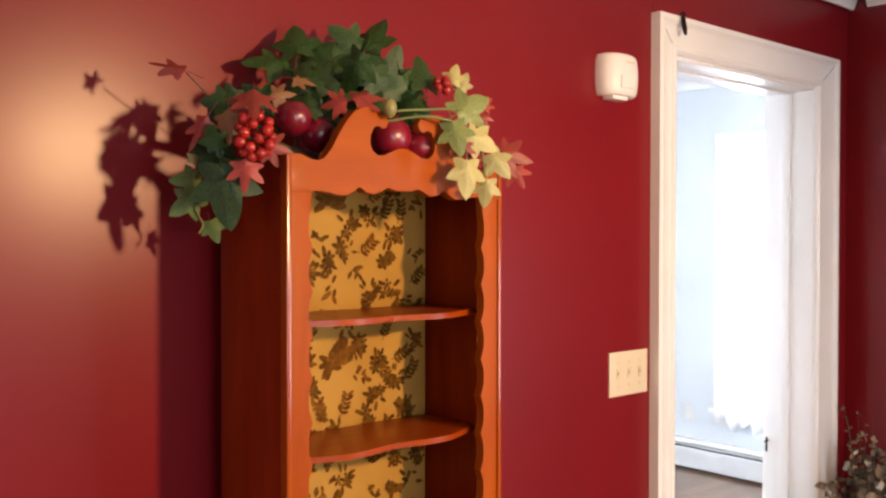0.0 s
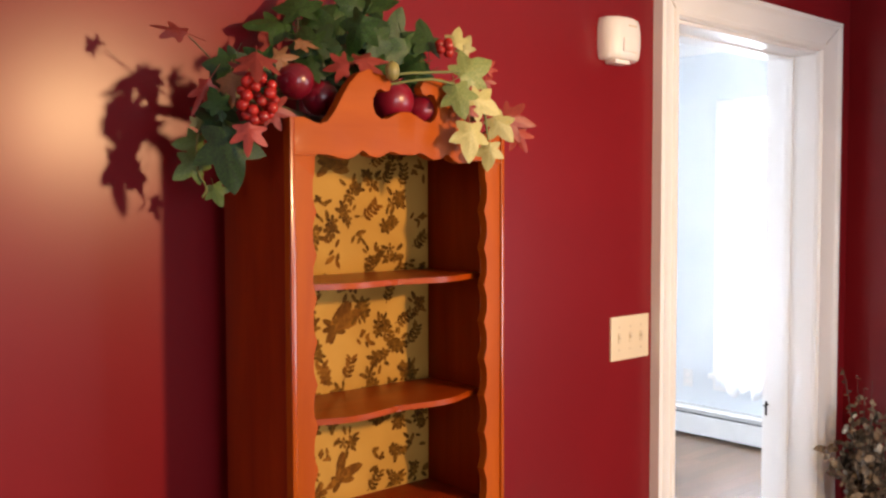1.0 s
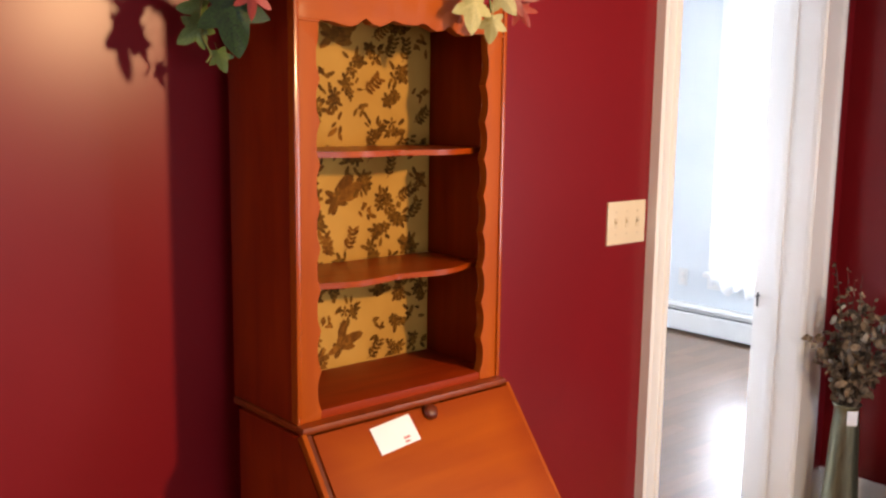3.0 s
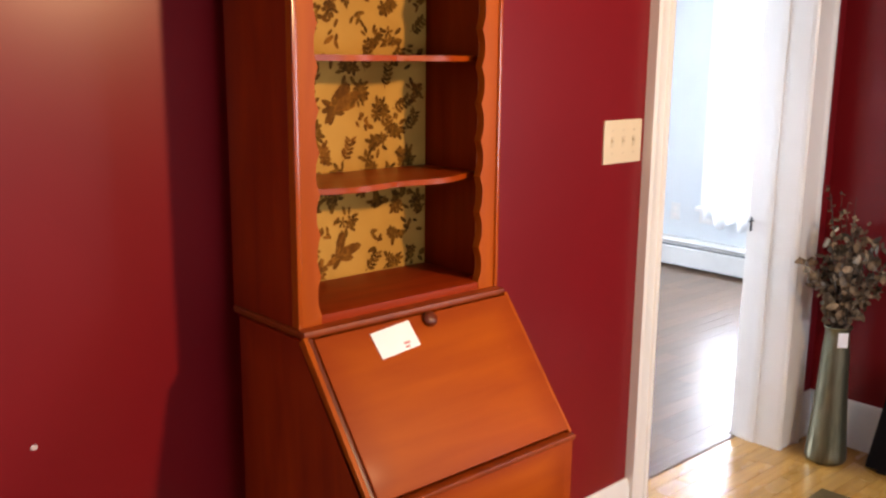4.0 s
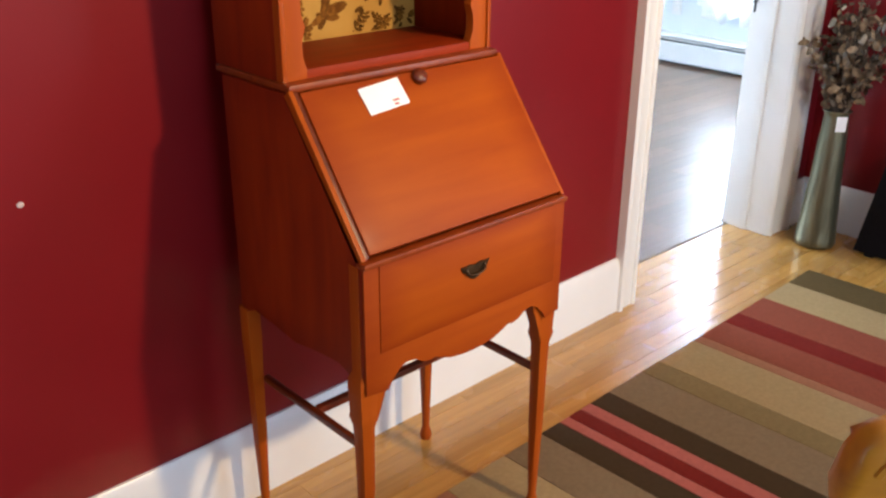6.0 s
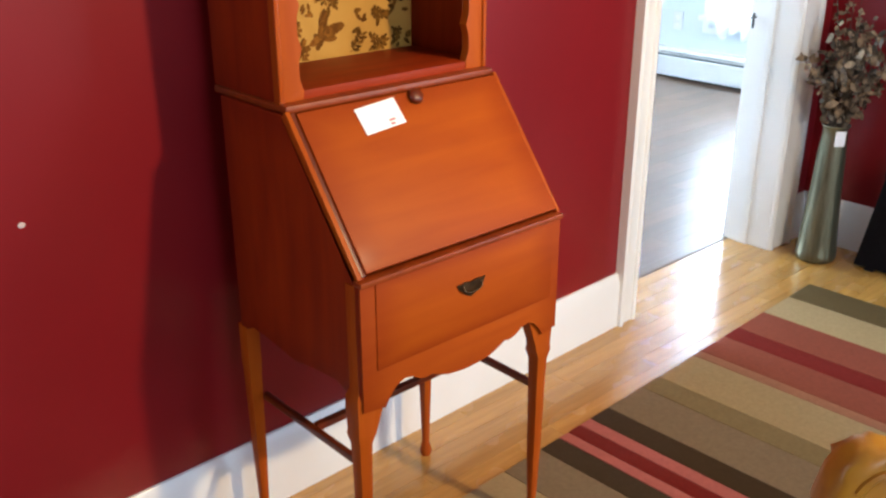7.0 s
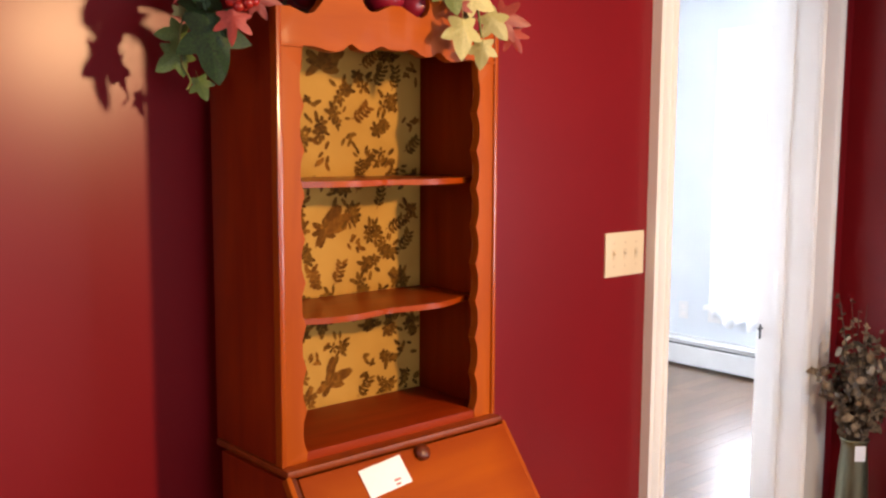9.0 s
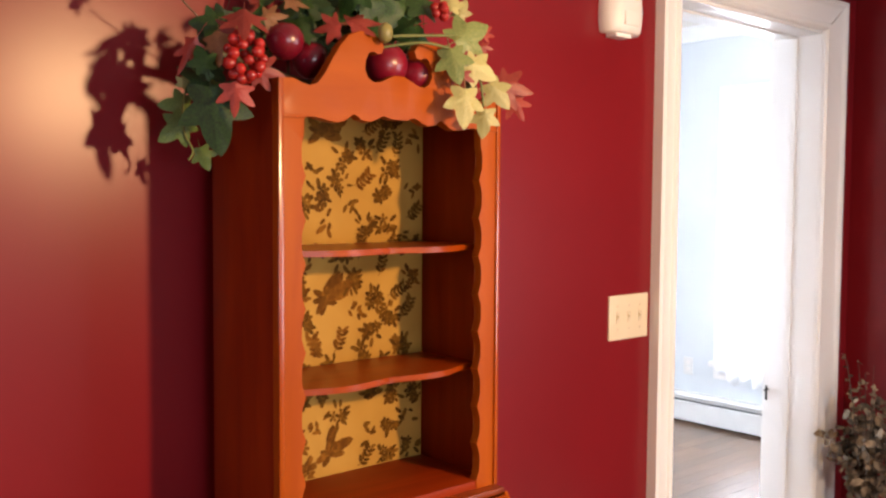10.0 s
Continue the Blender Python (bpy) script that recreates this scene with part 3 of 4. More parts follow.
    # desk sides follow the slope
    prof = [(DB, 0.944), (LT[0] + 0.010, 0.944), (LB[0], LB[1] - 0.006), (LB[0], 0.50), (LB[0] + 0.02, 0.49), (-0.42, 0.512), (-0.36, 0.506), (-0.29, 0.494), (-0.22, 0.506), (-0.16, 0.512), (-0.12, 0.49), (DB, 0.49)]
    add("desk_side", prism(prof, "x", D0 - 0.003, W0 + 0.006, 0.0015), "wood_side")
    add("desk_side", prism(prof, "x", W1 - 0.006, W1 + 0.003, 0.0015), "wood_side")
    add("desk_back", box(W0 + 0.0065, W1 - 0.0065, DB - 0.010, DB - 0.001, 0.50, 0.944), "wood_flat")
    add("desk_bottom", box(W0 + 0.0065, W1 - 0.0065, LB[0] + 0.02, DB - 0.010, 0.530, 0.540), "wood_flat")
    # slanting lid with a lipped edge
    dy, dz = LB[0] - LT[0], LB[1] - LT[1]
    ln = math.hypot(dy, dz)
    lid_m = base @ Matrix(((1, 0, 0, 0), (0, dy / ln, dz / ln, LT[0]), (0, dz / ln, -dy / ln, LT[1]), (0, 0, 0, 1)))
    lid = box(D0 + 0.0155, W1 - 0.0056, 0.006, ln - 0.006, -0.016, 0.004, 0.003)
    lid.transform(lid_m)
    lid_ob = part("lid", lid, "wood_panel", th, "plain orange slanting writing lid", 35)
    for a, b in ((D0 - 0.003, D0 + 0.0062), (W1 - 0.0052, W1 + 0.003)):
        rim = box(a, b, 0.0, ln, -0.016, 0.0025, 0.002)
        rim.transform(lid_m)
        part("slope_rail", rim, "wood", th, "pale worn edge of the desk side")
    band = box(D0 + 0.0066, D0 + 0.0152, 0.003, ln - 0.003, -0.016, 0.0005, 0.002)
    band.transform(lid_m)
    part("lid_rim", band, "wood_dark", lid_ob, "dark moulded edge")
    lip = box(D0 - 0.004, W1 + 0.004, LB[0] - 0.010, LB[0] + 0.012, LB[1] - 0.012, LB[1] - 0.002, 0.003)
    lip.transform(base)
    part("lip_moulding", lip, "wood_edge", th, "dark worn moulding", 35)
    knob = lathe([(0.006, 0.0), (0.006, 0.006), (0.010, 0.009), (0.0165, 0.013), (0.018, 0.019), (0.015, 0.025), (0.008, 0.028), (0.001, 0.0285)], (0, 0, 0), 20)
    k = part("knob", knob, "wood_dark", lid_ob, "round turned wooden knob", 50)
    k.matrix_local = base @ Matrix.Translation((0.252, -0.319, 0.931)) @ Matrix.Rotation(radians(53), 4, "X") @ Matrix.Scale(0.82, 4)
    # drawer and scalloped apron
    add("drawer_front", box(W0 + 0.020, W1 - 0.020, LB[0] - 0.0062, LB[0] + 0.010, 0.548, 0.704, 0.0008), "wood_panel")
    half = (W1 - W0) / 2
    q = [(0.036, 0.472), (0.044, 0.488), (0.060, 0.505), (0.078, 0.512), (0.094, 0.509), (0.112, 0.497), (0.128, 0.493), (0.140, 0.497), (0.152, 0.490), (0.176, 0.480), (0.205, 0.476), (0.230, 0.475)]
    low = q + [(2 * half - x, z) for x, z in q[::-1]]
    pts = [(D0 - 0.0025, 0.7035), (D0 - 0.0025, 0.478)] + [(W0 + x, z) for x, z in low] + [(W1 + 0.0025, 0.478), (W1 + 0.0025, 0.7035)]
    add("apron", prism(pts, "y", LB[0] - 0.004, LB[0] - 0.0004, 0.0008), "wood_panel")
    # bat-wing pull
    pts = [(-0.036, 0.012), (-0.026, 0.010), (-0.014, 0.013), (0, 0.009), (0.014, 0.013), (0.026, 0.010), (0.036, 0.012), (0.030, 0.0), (0.018, -0.008), (0.010, -0.016), (0, -0.021), (-0.010, -0.016), (-0.018, -0.008), (-0.030, 0.0)]
    plate = prism(pts, "y", LB[0] - 0.0035, LB[0] - 0.001, 0.0006)
    plate.transform(base @ Matrix.Translation((0.232, LB[0] - 0.0053, 0.637)) @ Matrix.Diagonal((0.95, 1, 0.92, 1)) @ Matrix.Translation((0, -LB[0], 0)))
    pl = part("pull_plate", plate, "bronze", th, "dark bronze bat-wing plate", 35)
    bail = tube(curve_points([(-0.022, -0.006, 0.006), (-0.021, -0.009, -0.002), (-0.010, -0.010, -0.007), (0, -0.010, -0.008), (0.010, -0.010, -0.007), (0.021, -0.009, -0.002), (0.022, -0.006, 0.006)], 4), 0.0018, 8)
    bail.transform(base @ Matrix.Translation((0.232, LB[0] - 0.005, 0.637)) @ Matrix.Diagonal((0.95, 1, 0.92, 1)))
    part("bail", bail, "bronze", pl, "", 50)
    # legs: square knee with brackets, tapering to a small pad foot
    for x, y, up in ((D0 + 0.008, LB[0] + 0.020, 0.008), (W1 - 0.018, LB[0] + 0.020, 0.008), (D0 + 0.010, DB - 0.004, 0.0), (W1 - 0.018, DB - 0.014, 0.0)):
        fs = 1 if y < -0.3 else -1
        sx = 1 if x < 0.2 else -1
        rings = [(0.0, 0.011, 0), (0.010, 0.0145, 0), (0.020, 0.013, 0), (0.036, 0.0085, 0), (0.20, 0.0112, 0), (0.36, 0.0132, 0), (0.405, 0.0145, 0)]
        rings += [(0.425, 0.0195, 0), (0.435, 0.0180, 0), (0.47, 0.0195, 0), (0.50, 0.0195, 0)] if fs > 0 else [(0.425, 0.0155, 0), (0.50, 0.0150, 0)]
        if fs > 0:
            rings += [(0.512, 0.013, 0), (0.705, 0.013, 0)]
        own = bmesh.new()
        prev = None
        for h, r, o in rings:
            rr, n = [], 12
            for i in range(n):
                a = 2 * math.pi * (i + 0.5) / n
                sq = 1 / max(abs(math.cos(a)), abs(math.sin(a)))
                k = 0.0 if h < 0.03 else min(1, (h - 0.03) / 0.1)
                s = r * (1 + k * (min(sq, 1.28) - 1))
                rr.append(own.verts.new((x + s * math.cos(a), y + s * math.sin(a), max(h, up))))
            if prev:
                for i in range(n):
                    j = (i + 1) % n
                    own.faces.new((prev[i], prev[j], rr[j], rr[i]))
            else:
                own.faces.new(rr[::-1])
            prev = rr
        own.faces.new(prev)
        add("leg", own, "wood", "", 40)
        if fs > 0:
            br = [(0.0, 0.505), (0.0, 0.415), (0.010, 0.440), (0.014, 0.462), (0.026, 0.486), (0.03, 0.505)]
            add("knee_bracket", prism([(x + sx * (0.016 + a), z) for a, z in br], "y", y - 0.017, y + 0.006, 0.002), "wood")
    # H stretcher
    zc = 0.340
    for x in (W0 + 0.018, W1 - 0.018):
        add("side_stretcher", box(x - 0.006, x + 0.006, LB[0] + 0.034, DB - 0.018, zc - 0.0075, zc + 0.0075, 0.003), "wood_dark")
    add("cross_stretcher", box(W0 + 0.026, W1 - 0.026, -0.300, -0.284, zc - 0.007, zc + 0.007, 0.003), "wood_dark")
    # printed flowers on the lining: posies, sprigs and large feathery motifs
    rnd = random.Random(23)
    sheets = {"flower_print": bmesh.new(), "leaf_print": bmesh.new()}

    def blob(own, cx, cz, a, b, ang, wob=0.15, n=8):
        vs = []
        for i in range(n):
            t = 2 * math.pi * i / n
            r = 1 + wob * rnd.uniform(-1, 1)
            ex, ez = a * r * math.cos(t), b * r * math.sin(t)
            px = min(max(cx + ex * math.cos(ang) - ez * math.sin(ang), W0 + 0.020), W1 - 0.013)
            pz = min(max(cz + ex * math.sin(ang) + ez * math.cos(ang), 0.974), 1.634)
            vs.append(own.verts.new((px, HB - 0.0088 - 0.0003 * rnd.random(), pz)))
        own.faces.new(vs)

    def flower(own, cx, cz, r):
        n = rnd.randint(5, 7)
        a0 = rnd.uniform(0, 6.28)
        for i in range(n):
            a = a0 + 2 * math.pi * i / n
            blob(own, cx + 0.62 * r * math.cos(a), cz + 0.62 * r * math.sin(a), 0.40 * r, 0.27 * r, a)
        blob(own, cx, cz, 0.26 * r, 0.26 * r, 0)

    def leaf_on(own, cx, cz, ang, ln):
        blob(own, cx + 0.5 * ln * math.cos(ang), cz + 0.5 * ln * math.sin(ang), 0.5 * ln, 0.21 * ln, ang, 0.12)

    def stalk(own, x, z, ang, steps, ln, bend):
        pts = []
        for i in range(steps):
            nx, nz = x + ln * math.cos(ang), z + ln * math.sin(ang)
            blob(own, (x + nx) / 2, (z + nz) / 2, 0.56 * ln, 0.0009, ang, 0.0, 6)
            x, z, ang = nx, nz, ang + bend + rnd.uniform(-0.12, 0.12)
            pts.append((x, z, ang))
        return pts

    def motif(own, cx, cz, ang, size):
        """A plume of long leaves with a dark heart."""
        for i in range(9):
            a = ang + rnd.uniform(-1.0, 1.0)
            leaf_on(own, cx + size * rnd.uniform(-0.25, 0.1) * math.cos(ang), cz + size * rnd.uniform(-0.16, 0.16), a, size * rnd.uniform(0.45, 0.85))
        for i in range(5):
            a = ang + math.pi + rnd.uniform(-0.9, 0.9)
            leaf_on(own, cx, cz, a, size * rnd.uniform(0.3, 0.6))

    big = [(0.225, 1.302, 0.35, 0.075), (0.215, 1.604, 0.1, 0.070), (0.235, 1.015, 0.5, 0.060), (0.075, 1.45, 2.6, 0.065), (0.095, 1.12, 0.7, 0.070)]
    for cx, cz, ang, size in big:
        motif(sheets["leaf_print"], cx, cz, ang, size)
    spots = [(cx, cz) for cx, cz, ang, size in big]
    tries = 0
    while tries < 5000 and len(spots) < 125:
        tries += 1
        c = (rnd.uniform(W0 + 0.03, W1 - 0.03), rnd.uniform(0.985, 1.62))
        if any(math.dist(c, q) < (0.062 if i < len(big) else 0.0425) for i, q in enumerate(spots)):
            continue
        spots.append(c)
        own = sheets["leaf_print" if rnd.random() < 0.22 else "flower_print"]
        kind = rnd.random()
        if kind < 0.62:
            for i in range(rnd.randint(3, 4)):
                a = rnd.uniform(0, 6.28)
                flower(own, c[0] + 0.011 * math.cos(a), c[1] + 0.010 * math.sin(a), rnd.uniform(0.011, 0.016))
            for i in range(rnd.randint(5, 7)):
                a = rnd.uniform(0, 6.28)
                leaf_on(own, c[0] + 0.013 * math.cos(a), c[1] + 0.013 * math.sin(a), a + rnd.uniform(-0.4, 0.4), rnd.uniform(0.014, 0.022))
        elif kind < 0.85:
            for x, z, a in stalk(own, c[0] - 0.015, c[1] - 0.012, rnd.uniform(0.2, 1.4), 5, 0.0085, 0.1):
                for q in (-1, 1):
                    leaf_on(own, x, z, a + q * 0.9, rnd.uniform(0.014, 0.019))
        else:
            for i in range(7):
                leaf_on(own, c[0] + rnd.gauss(0, 0.013), c[1] + rnd.gauss(0, 0.010), rnd.uniform(0, 6.28), rnd.uniform(0.015, 0.022))
    for (name, own), mat in zip(sheets.items(), ("print", "print_red")):
        own.transform(base)
        part(name, own, mat, back, "scattered brown floral print", 0)["kind"] = "stuff"
    return th


make_secretary()


def make_tag():
    """The card lies on the lid near its top edge."""
    th = empty("price_tag", "white card price tag lying on the slanting desk lid", "tag", at=(0.187, -0.320, 0.943))
    dy, dz = LB[0] - LT[0], LB[1] - LT[1]
    ln = math.hypot(dy, dz)
    turn = Matrix(((1, 0, 0), (0, -dy / ln, dz / ln), (0, -dz / ln, -dy / ln))).to_4x4()
    c = Vector((0.165, (LT[0] + dy * 0.138), LT[1] + dz * 0.138)) - Vector(th.location)
    n = Vector((0, dz / ln, -dy / ln))
    def lay(bm, lift):
        bm.transform(Matrix.Translation(c + n * lift) @ turn @ Matrix.Rotation(radians(5.5), 4, "Z"))
        return bm
    part("card", lay(box(-0.0445, 0.0445, -0.0245, 0.0245, -0.0004, 0.0006, 0.0002), 0.0052), "card", th)
    for k in range(2):
        part("printed_bar", lay(box(0.012, 0.026 - 0.004 * k, -0.014 - 0.007 * k, -0.010 - 0.007 * k, 0.0006, 0.0009), 0.0052), "ink", th, "pink printed bar")


make_tag()


# ---- garland on the hutch ----
def leaf_mesh(name, mat, lobes, depth, tip, fold=0.22, droop=0.18, n=60, core=0.20):
    """A lobed leaf one unit long, its stalk at the origin, its tip along +y, folded along the midrib and drooping. lobes: (angle, reach, width)."""
    ring = []
    for i in range(n):
        a = -math.pi + 2 * math.pi * i / n
        r = core
        for la, reach, width in lobes:
            d = abs((a - radians(la) + math.pi) % (2 * math.pi) - math.pi) / radians(width)
            if d < 1:
                r = max(r, core + (reach - core) * (1 - d) ** tip)
        ring.append((r * math.sin(a), 0.36 + r * math.cos(a)))

    def lift(x, y):
        return -fold * abs(x) - droop * max(0, y - 0.2) ** 2 + 0.03 * math.sin(9 * x + 5 * y)

    verts, faces = [(0, 0.36, lift(0, 0.36))], []
    for k in (0.5, 1.0):
        for x, y in ring:
            x2, y2 = x * k, 0.36 + (y - 0.36) * k
            verts.append((x2, y2, lift(x2, y2)))
    for i in range(n):
        j = (i + 1) % n
        faces.append((0, 1 + i, 1 + j))
        faces.append((1 + i, 1 + n + i, 1 + n + j, 1 + j))
    # stalk, a thin ribbon-like wedge with depth
    b = len(verts)
    verts += [(-0.012, 0.22, 0.0), (0.012, 0.22, 0.0), (0.0, 0.22, 0.02), (-0.010, -0.25, -0.06), (0.010, -0.25, -0.06), (0.0, -0.25, -0.04)]
    faces += [(b, b + 1, b + 4, b + 3), (b + 1, b + 2, b + 5, b + 4), (b + 2, b, b + 3, b + 5)]
    me = bpy.data.meshes.new(name)
    me.from_pydata(verts, [], faces)
    me.materials.append(M[mat])
    for p in me.polygons:
        p.use_smooth = True
    return me


IVY = [(0, 0.82, 60), (66, 0.64, 46), (-66, 0.64, 46), (130, 0.50, 40), (-130, 0.50, 40)]
MAPLE = [(0, 0.74, 34), (52, 0.66, 32), (-52, 0.66, 32), (100, 0.50, 30), (-100, 0.50, 30), (26, 0.34, 20), (-26, 0.34, 20), (76, 0.36, 18), (-76, 0.36, 18)]
LEAF = {
    "green": leaf_mesh("ivy_leaf", "green", IVY, 0.2, 1.3, core=0.25),
    "light": leaf_mesh("light_ivy_leaf", "light_green", IVY, 0.2, 1.3, core=0.25),
    "pale": leaf_mesh("pale_ivy_leaf", "variegated", IVY, 0.2, 1.3, core=0.25),
    "cream": leaf_mesh("cream_ivy_leaf", "cream", IVY, 0.2, 1.3, core=0.25),
    "red": leaf_mesh("maple_leaf", "red_leaf", MAPLE, 0.3, 1.2),
    "tan": leaf_mesh("tan_maple_leaf", "tan_leaf", MAPLE, 0.3, 1.2),
}


def make_garland():
    at = Vector((0.22, -0.18, 1.652))
    th = empty("autumn_garland", "artificial autumn garland of ivy, red leaves, plums and berries", "garland", at=at)
    rnd = random.Random(5)
    face = Vector((-0.55, -0.80, 0.12))

    def leaf(kind, x, y, z, size, tip, jitter=0.35, aim=None, narrow=1.0):
        """tip: degrees of the leaf's tip, seen from the front: 0 up, 90 to the right, 180 down. (x, y, z) is its middle."""
        n = (Vector(aim) if aim else face).normalized() + Vector((rnd.uniform(-1, 1), rnd.uniform(-1, 1), rnd.uniform(-0.7, 1))) * jitter
        n.normalize()
        right = Vector((0, 0, 1)).cross(n).normalized()
        up = n.cross(right)
        a = radians(tip)
        ydir = (up * math.cos(a) + right * math.sin(a)).normalized()
        xdir = ydir.cross(n)
        m = Matrix((xdir, ydir, n)).transposed().to_4x4()
        ob = new({"green": "ivy_leaf", "light": "ivy_leaf", "pale": "ivy_leaf", "cream": "ivy_leaf", "red": "maple_leaf", "tan": "maple_leaf"}[kind], LEAF[kind])
        ob.parent = th
        ob.matrix_local = Matrix.Translation(Vector((x, y, z)) - at - ydir * size * 0.42) @ m @ Matrix.Diagonal((size * narrow, size, size, 1))

    # tall ivy over the middle
    for row in ((0.134, -0.110, 1.874, 0.079, -8), (0.100, -0.100, 1.841, 0.080, -85), (0.166, -0.110, 1.856, 0.070, 40), (0.188, -0.130, 1.828, 0.074, -30), (0.098, -0.200, 1.774, 0.065, 150),
                (0.238, -0.130, 1.888, 0.067, -55), (0.265, -0.150, 1.892, 0.081, 12), (0.177, -0.230, 1.826, 0.071, -150), (0.258, -0.220, 1.825, 0.069, 20), (0.216, -0.230, 1.807, 0.068, 120),
                (0.273, -0.240, 1.794, 0.079, 165), (0.311, -0.250, 1.817, 0.075, 8), (0.264, -0.260, 1.767, 0.060, -105), (0.217, -0.120, 1.862, 0.066, 90)):
        leaf("green", *row, 0.5)
    # darker leaves within
    for i in range(38):
        u = rnd.random()
        leaf("green", 0.03 + 0.30 * u, rnd.uniform(-0.225, -0.12), 1.695 + 0.085 * rnd.random() + 0.03 * math.sin(math.pi * u), rnd.uniform(0.05, 0.07), rnd.uniform(-120, 120), 0.7)
    # pale and cream ivy at the front corner
    for row in ((0.356, -0.310, 1.761, 0.074, 60), (0.320, -0.320, 1.718, 0.060, 165)):
        leaf("pale", *row, 0.2)
    for row in ((0.359, -0.335, 1.706, 0.058, 115), (0.331, -0.340, 1.648, 0.064, 182), (0.406, -0.335, 1.671, 0.054, 140), (0.376, -0.340, 1.622, 0.048, 186), (0.362, -0.270, 1.820, 0.039, 12), (0.378, -0.275, 1.809, 0.035, 25)):
        leaf("cream", *row, 0.2)
    for row in ((0.470, -0.300, 1.686, 0.078, 100), (0.494, -0.295, 1.657, 0.055, 150), (0.334, -0.325, 1.689, 0.041, 170), (0.420, -0.290, 1.776, 0.036, 45), (0.420, -0.290, 1.751, 0.027, 100)):
        leaf("red", *row, 0.25)
    # red and tan leaves round the berries
    leaf("red", -0.055, -0.290, 1.742, 0.070, 180, 0.1, (-0.35, -0.55, 0.75))
    for row in ((-0.016, -0.270, 1.671, 0.055, 100), (-0.067, -0.285, 1.635, 0.056, 185), (-0.056, -0.250, 1.731, 0.037, -60)):
        leaf("red", *row, 0.2)
    leaf("red", -0.094, -0.200, 1.704, 0.068, -150, 0.1, (-0.8, -0.6, 0.2), 0.62)
    leaf("red", -0.134, -0.195, 1.789, 0.068, -68, 0.05, (-0.5, -0.75, 0.5), 0.5)
    leaf("red", 0.157, -0.270, 1.765, 0.068, 75, 0.1, (-0.4, -0.6, 0.7))
    leaf("red", 0.119, -0.260, 1.753, 0.050, -100, 0.2)
    for row in ((-0.071, -0.240, 1.712, 0.058, 175), (0.010, -0.250, 1.756, 0.044, 80), (-0.030, -0.235, 1.735, 0.040, -40)):
        leaf("tan", *row, 0.3)
    leaf("tan", 0.056, -0.240, 1.787, 0.044, 105, 0.1, (-0.3, -0.5, 0.8))
    # ivy hanging over the side
    leaf("green", -0.084, -0.250, 1.615, 0.094, 172, 0.12)
    leaf("green", -0.094, -0.240, 1.679, 0.040, -20, 0.2)
    for row in ((-0.088, -0.150, 1.592, 0.054, -125), (-0.091, -0.160, 1.624, 0.046, -90), (-0.055, -0.160, 1.550, 0.036, 160)):
        leaf("light", *row, 0.15)
    for i in range(9):
        leaf("green", rnd.uniform(-0.085, -0.02), rnd.uniform(-0.225, -0.17), rnd.uniform(1.655, 1.755), rnd.uniform(0.045, 0.062), rnd.uniform(-180, 180), 0.6)
    leaf("cream", -0.090, -0.170, 1.655, 0.025, 25, 0.2)

    def local(bm):
        bm.transform(Matrix.Translation(-at))
        return bm

    # plums
    for x, y, z, r in ((0.037, -0.250, 1.722, 0.029), (0.240, -0.238, 1.706, 0.038), (0.307, -0.240, 1.694, 0.033), (0.114, -0.205, 1.706, 0.030)):
        prof = [(r * math.sin(t) * (1 - 0.05 * math.cos(t)) + 0.0005, r * (1 - math.cos(t)) - r - (0.12 * r * math.exp(-((t - math.pi) / 0.25) ** 2))) for t in [math.pi * i / 16 for i in range(17)]]
        part("plum", local(lathe(prof, (x, y, z), 22)), "plum", th, "glossy dark red plum", 80)
    # berry clusters
    bmb = bmesh.new()
    bmesh.ops.create_icosphere(bmb, subdivisions=2, radius=1.0)
    berry = bpy.data.meshes.new("berry")
    bmb.to_mesh(berry)
    bmb.free()
    berry.materials.append(M["berry"])
    for p in berry.polygons:
        p.use_smooth = True
    for c, n, spread, r in (((-0.052, -0.288, 1.686), 26, (0.027, 0.016, 0.034), 0.0088), ((0.326, -0.280, 1.803), 6, (0.013, 0.008, 0.011), 0.0082)):
        for i in range(n):
            t, h = i * 2.4, 1 - 2 * (i + 0.5) / n
            q = math.sqrt(1 - h * h)
            ob = new("berry", berry)
            ob.parent = th
            s = r * rnd.uniform(0.85, 1.15)
            ob.matrix_local = Matrix.Translation(Vector(c) + Vector((spread[0] * q * math.cos(t), spread[1] * q * math.sin(t), spread[2] * h)) - at) @ Matrix.Diagonal((s, s, s, 1))
    bud = part("bud", local(lathe([(0.001, -0.018), (0.010, -0.012), (0.0125, 0), (0.010, 0.010), (0.001, 0.016)], (0.192, -0.300, 1.748), 14)), "bud", th, "small olive-coloured bud", 60)
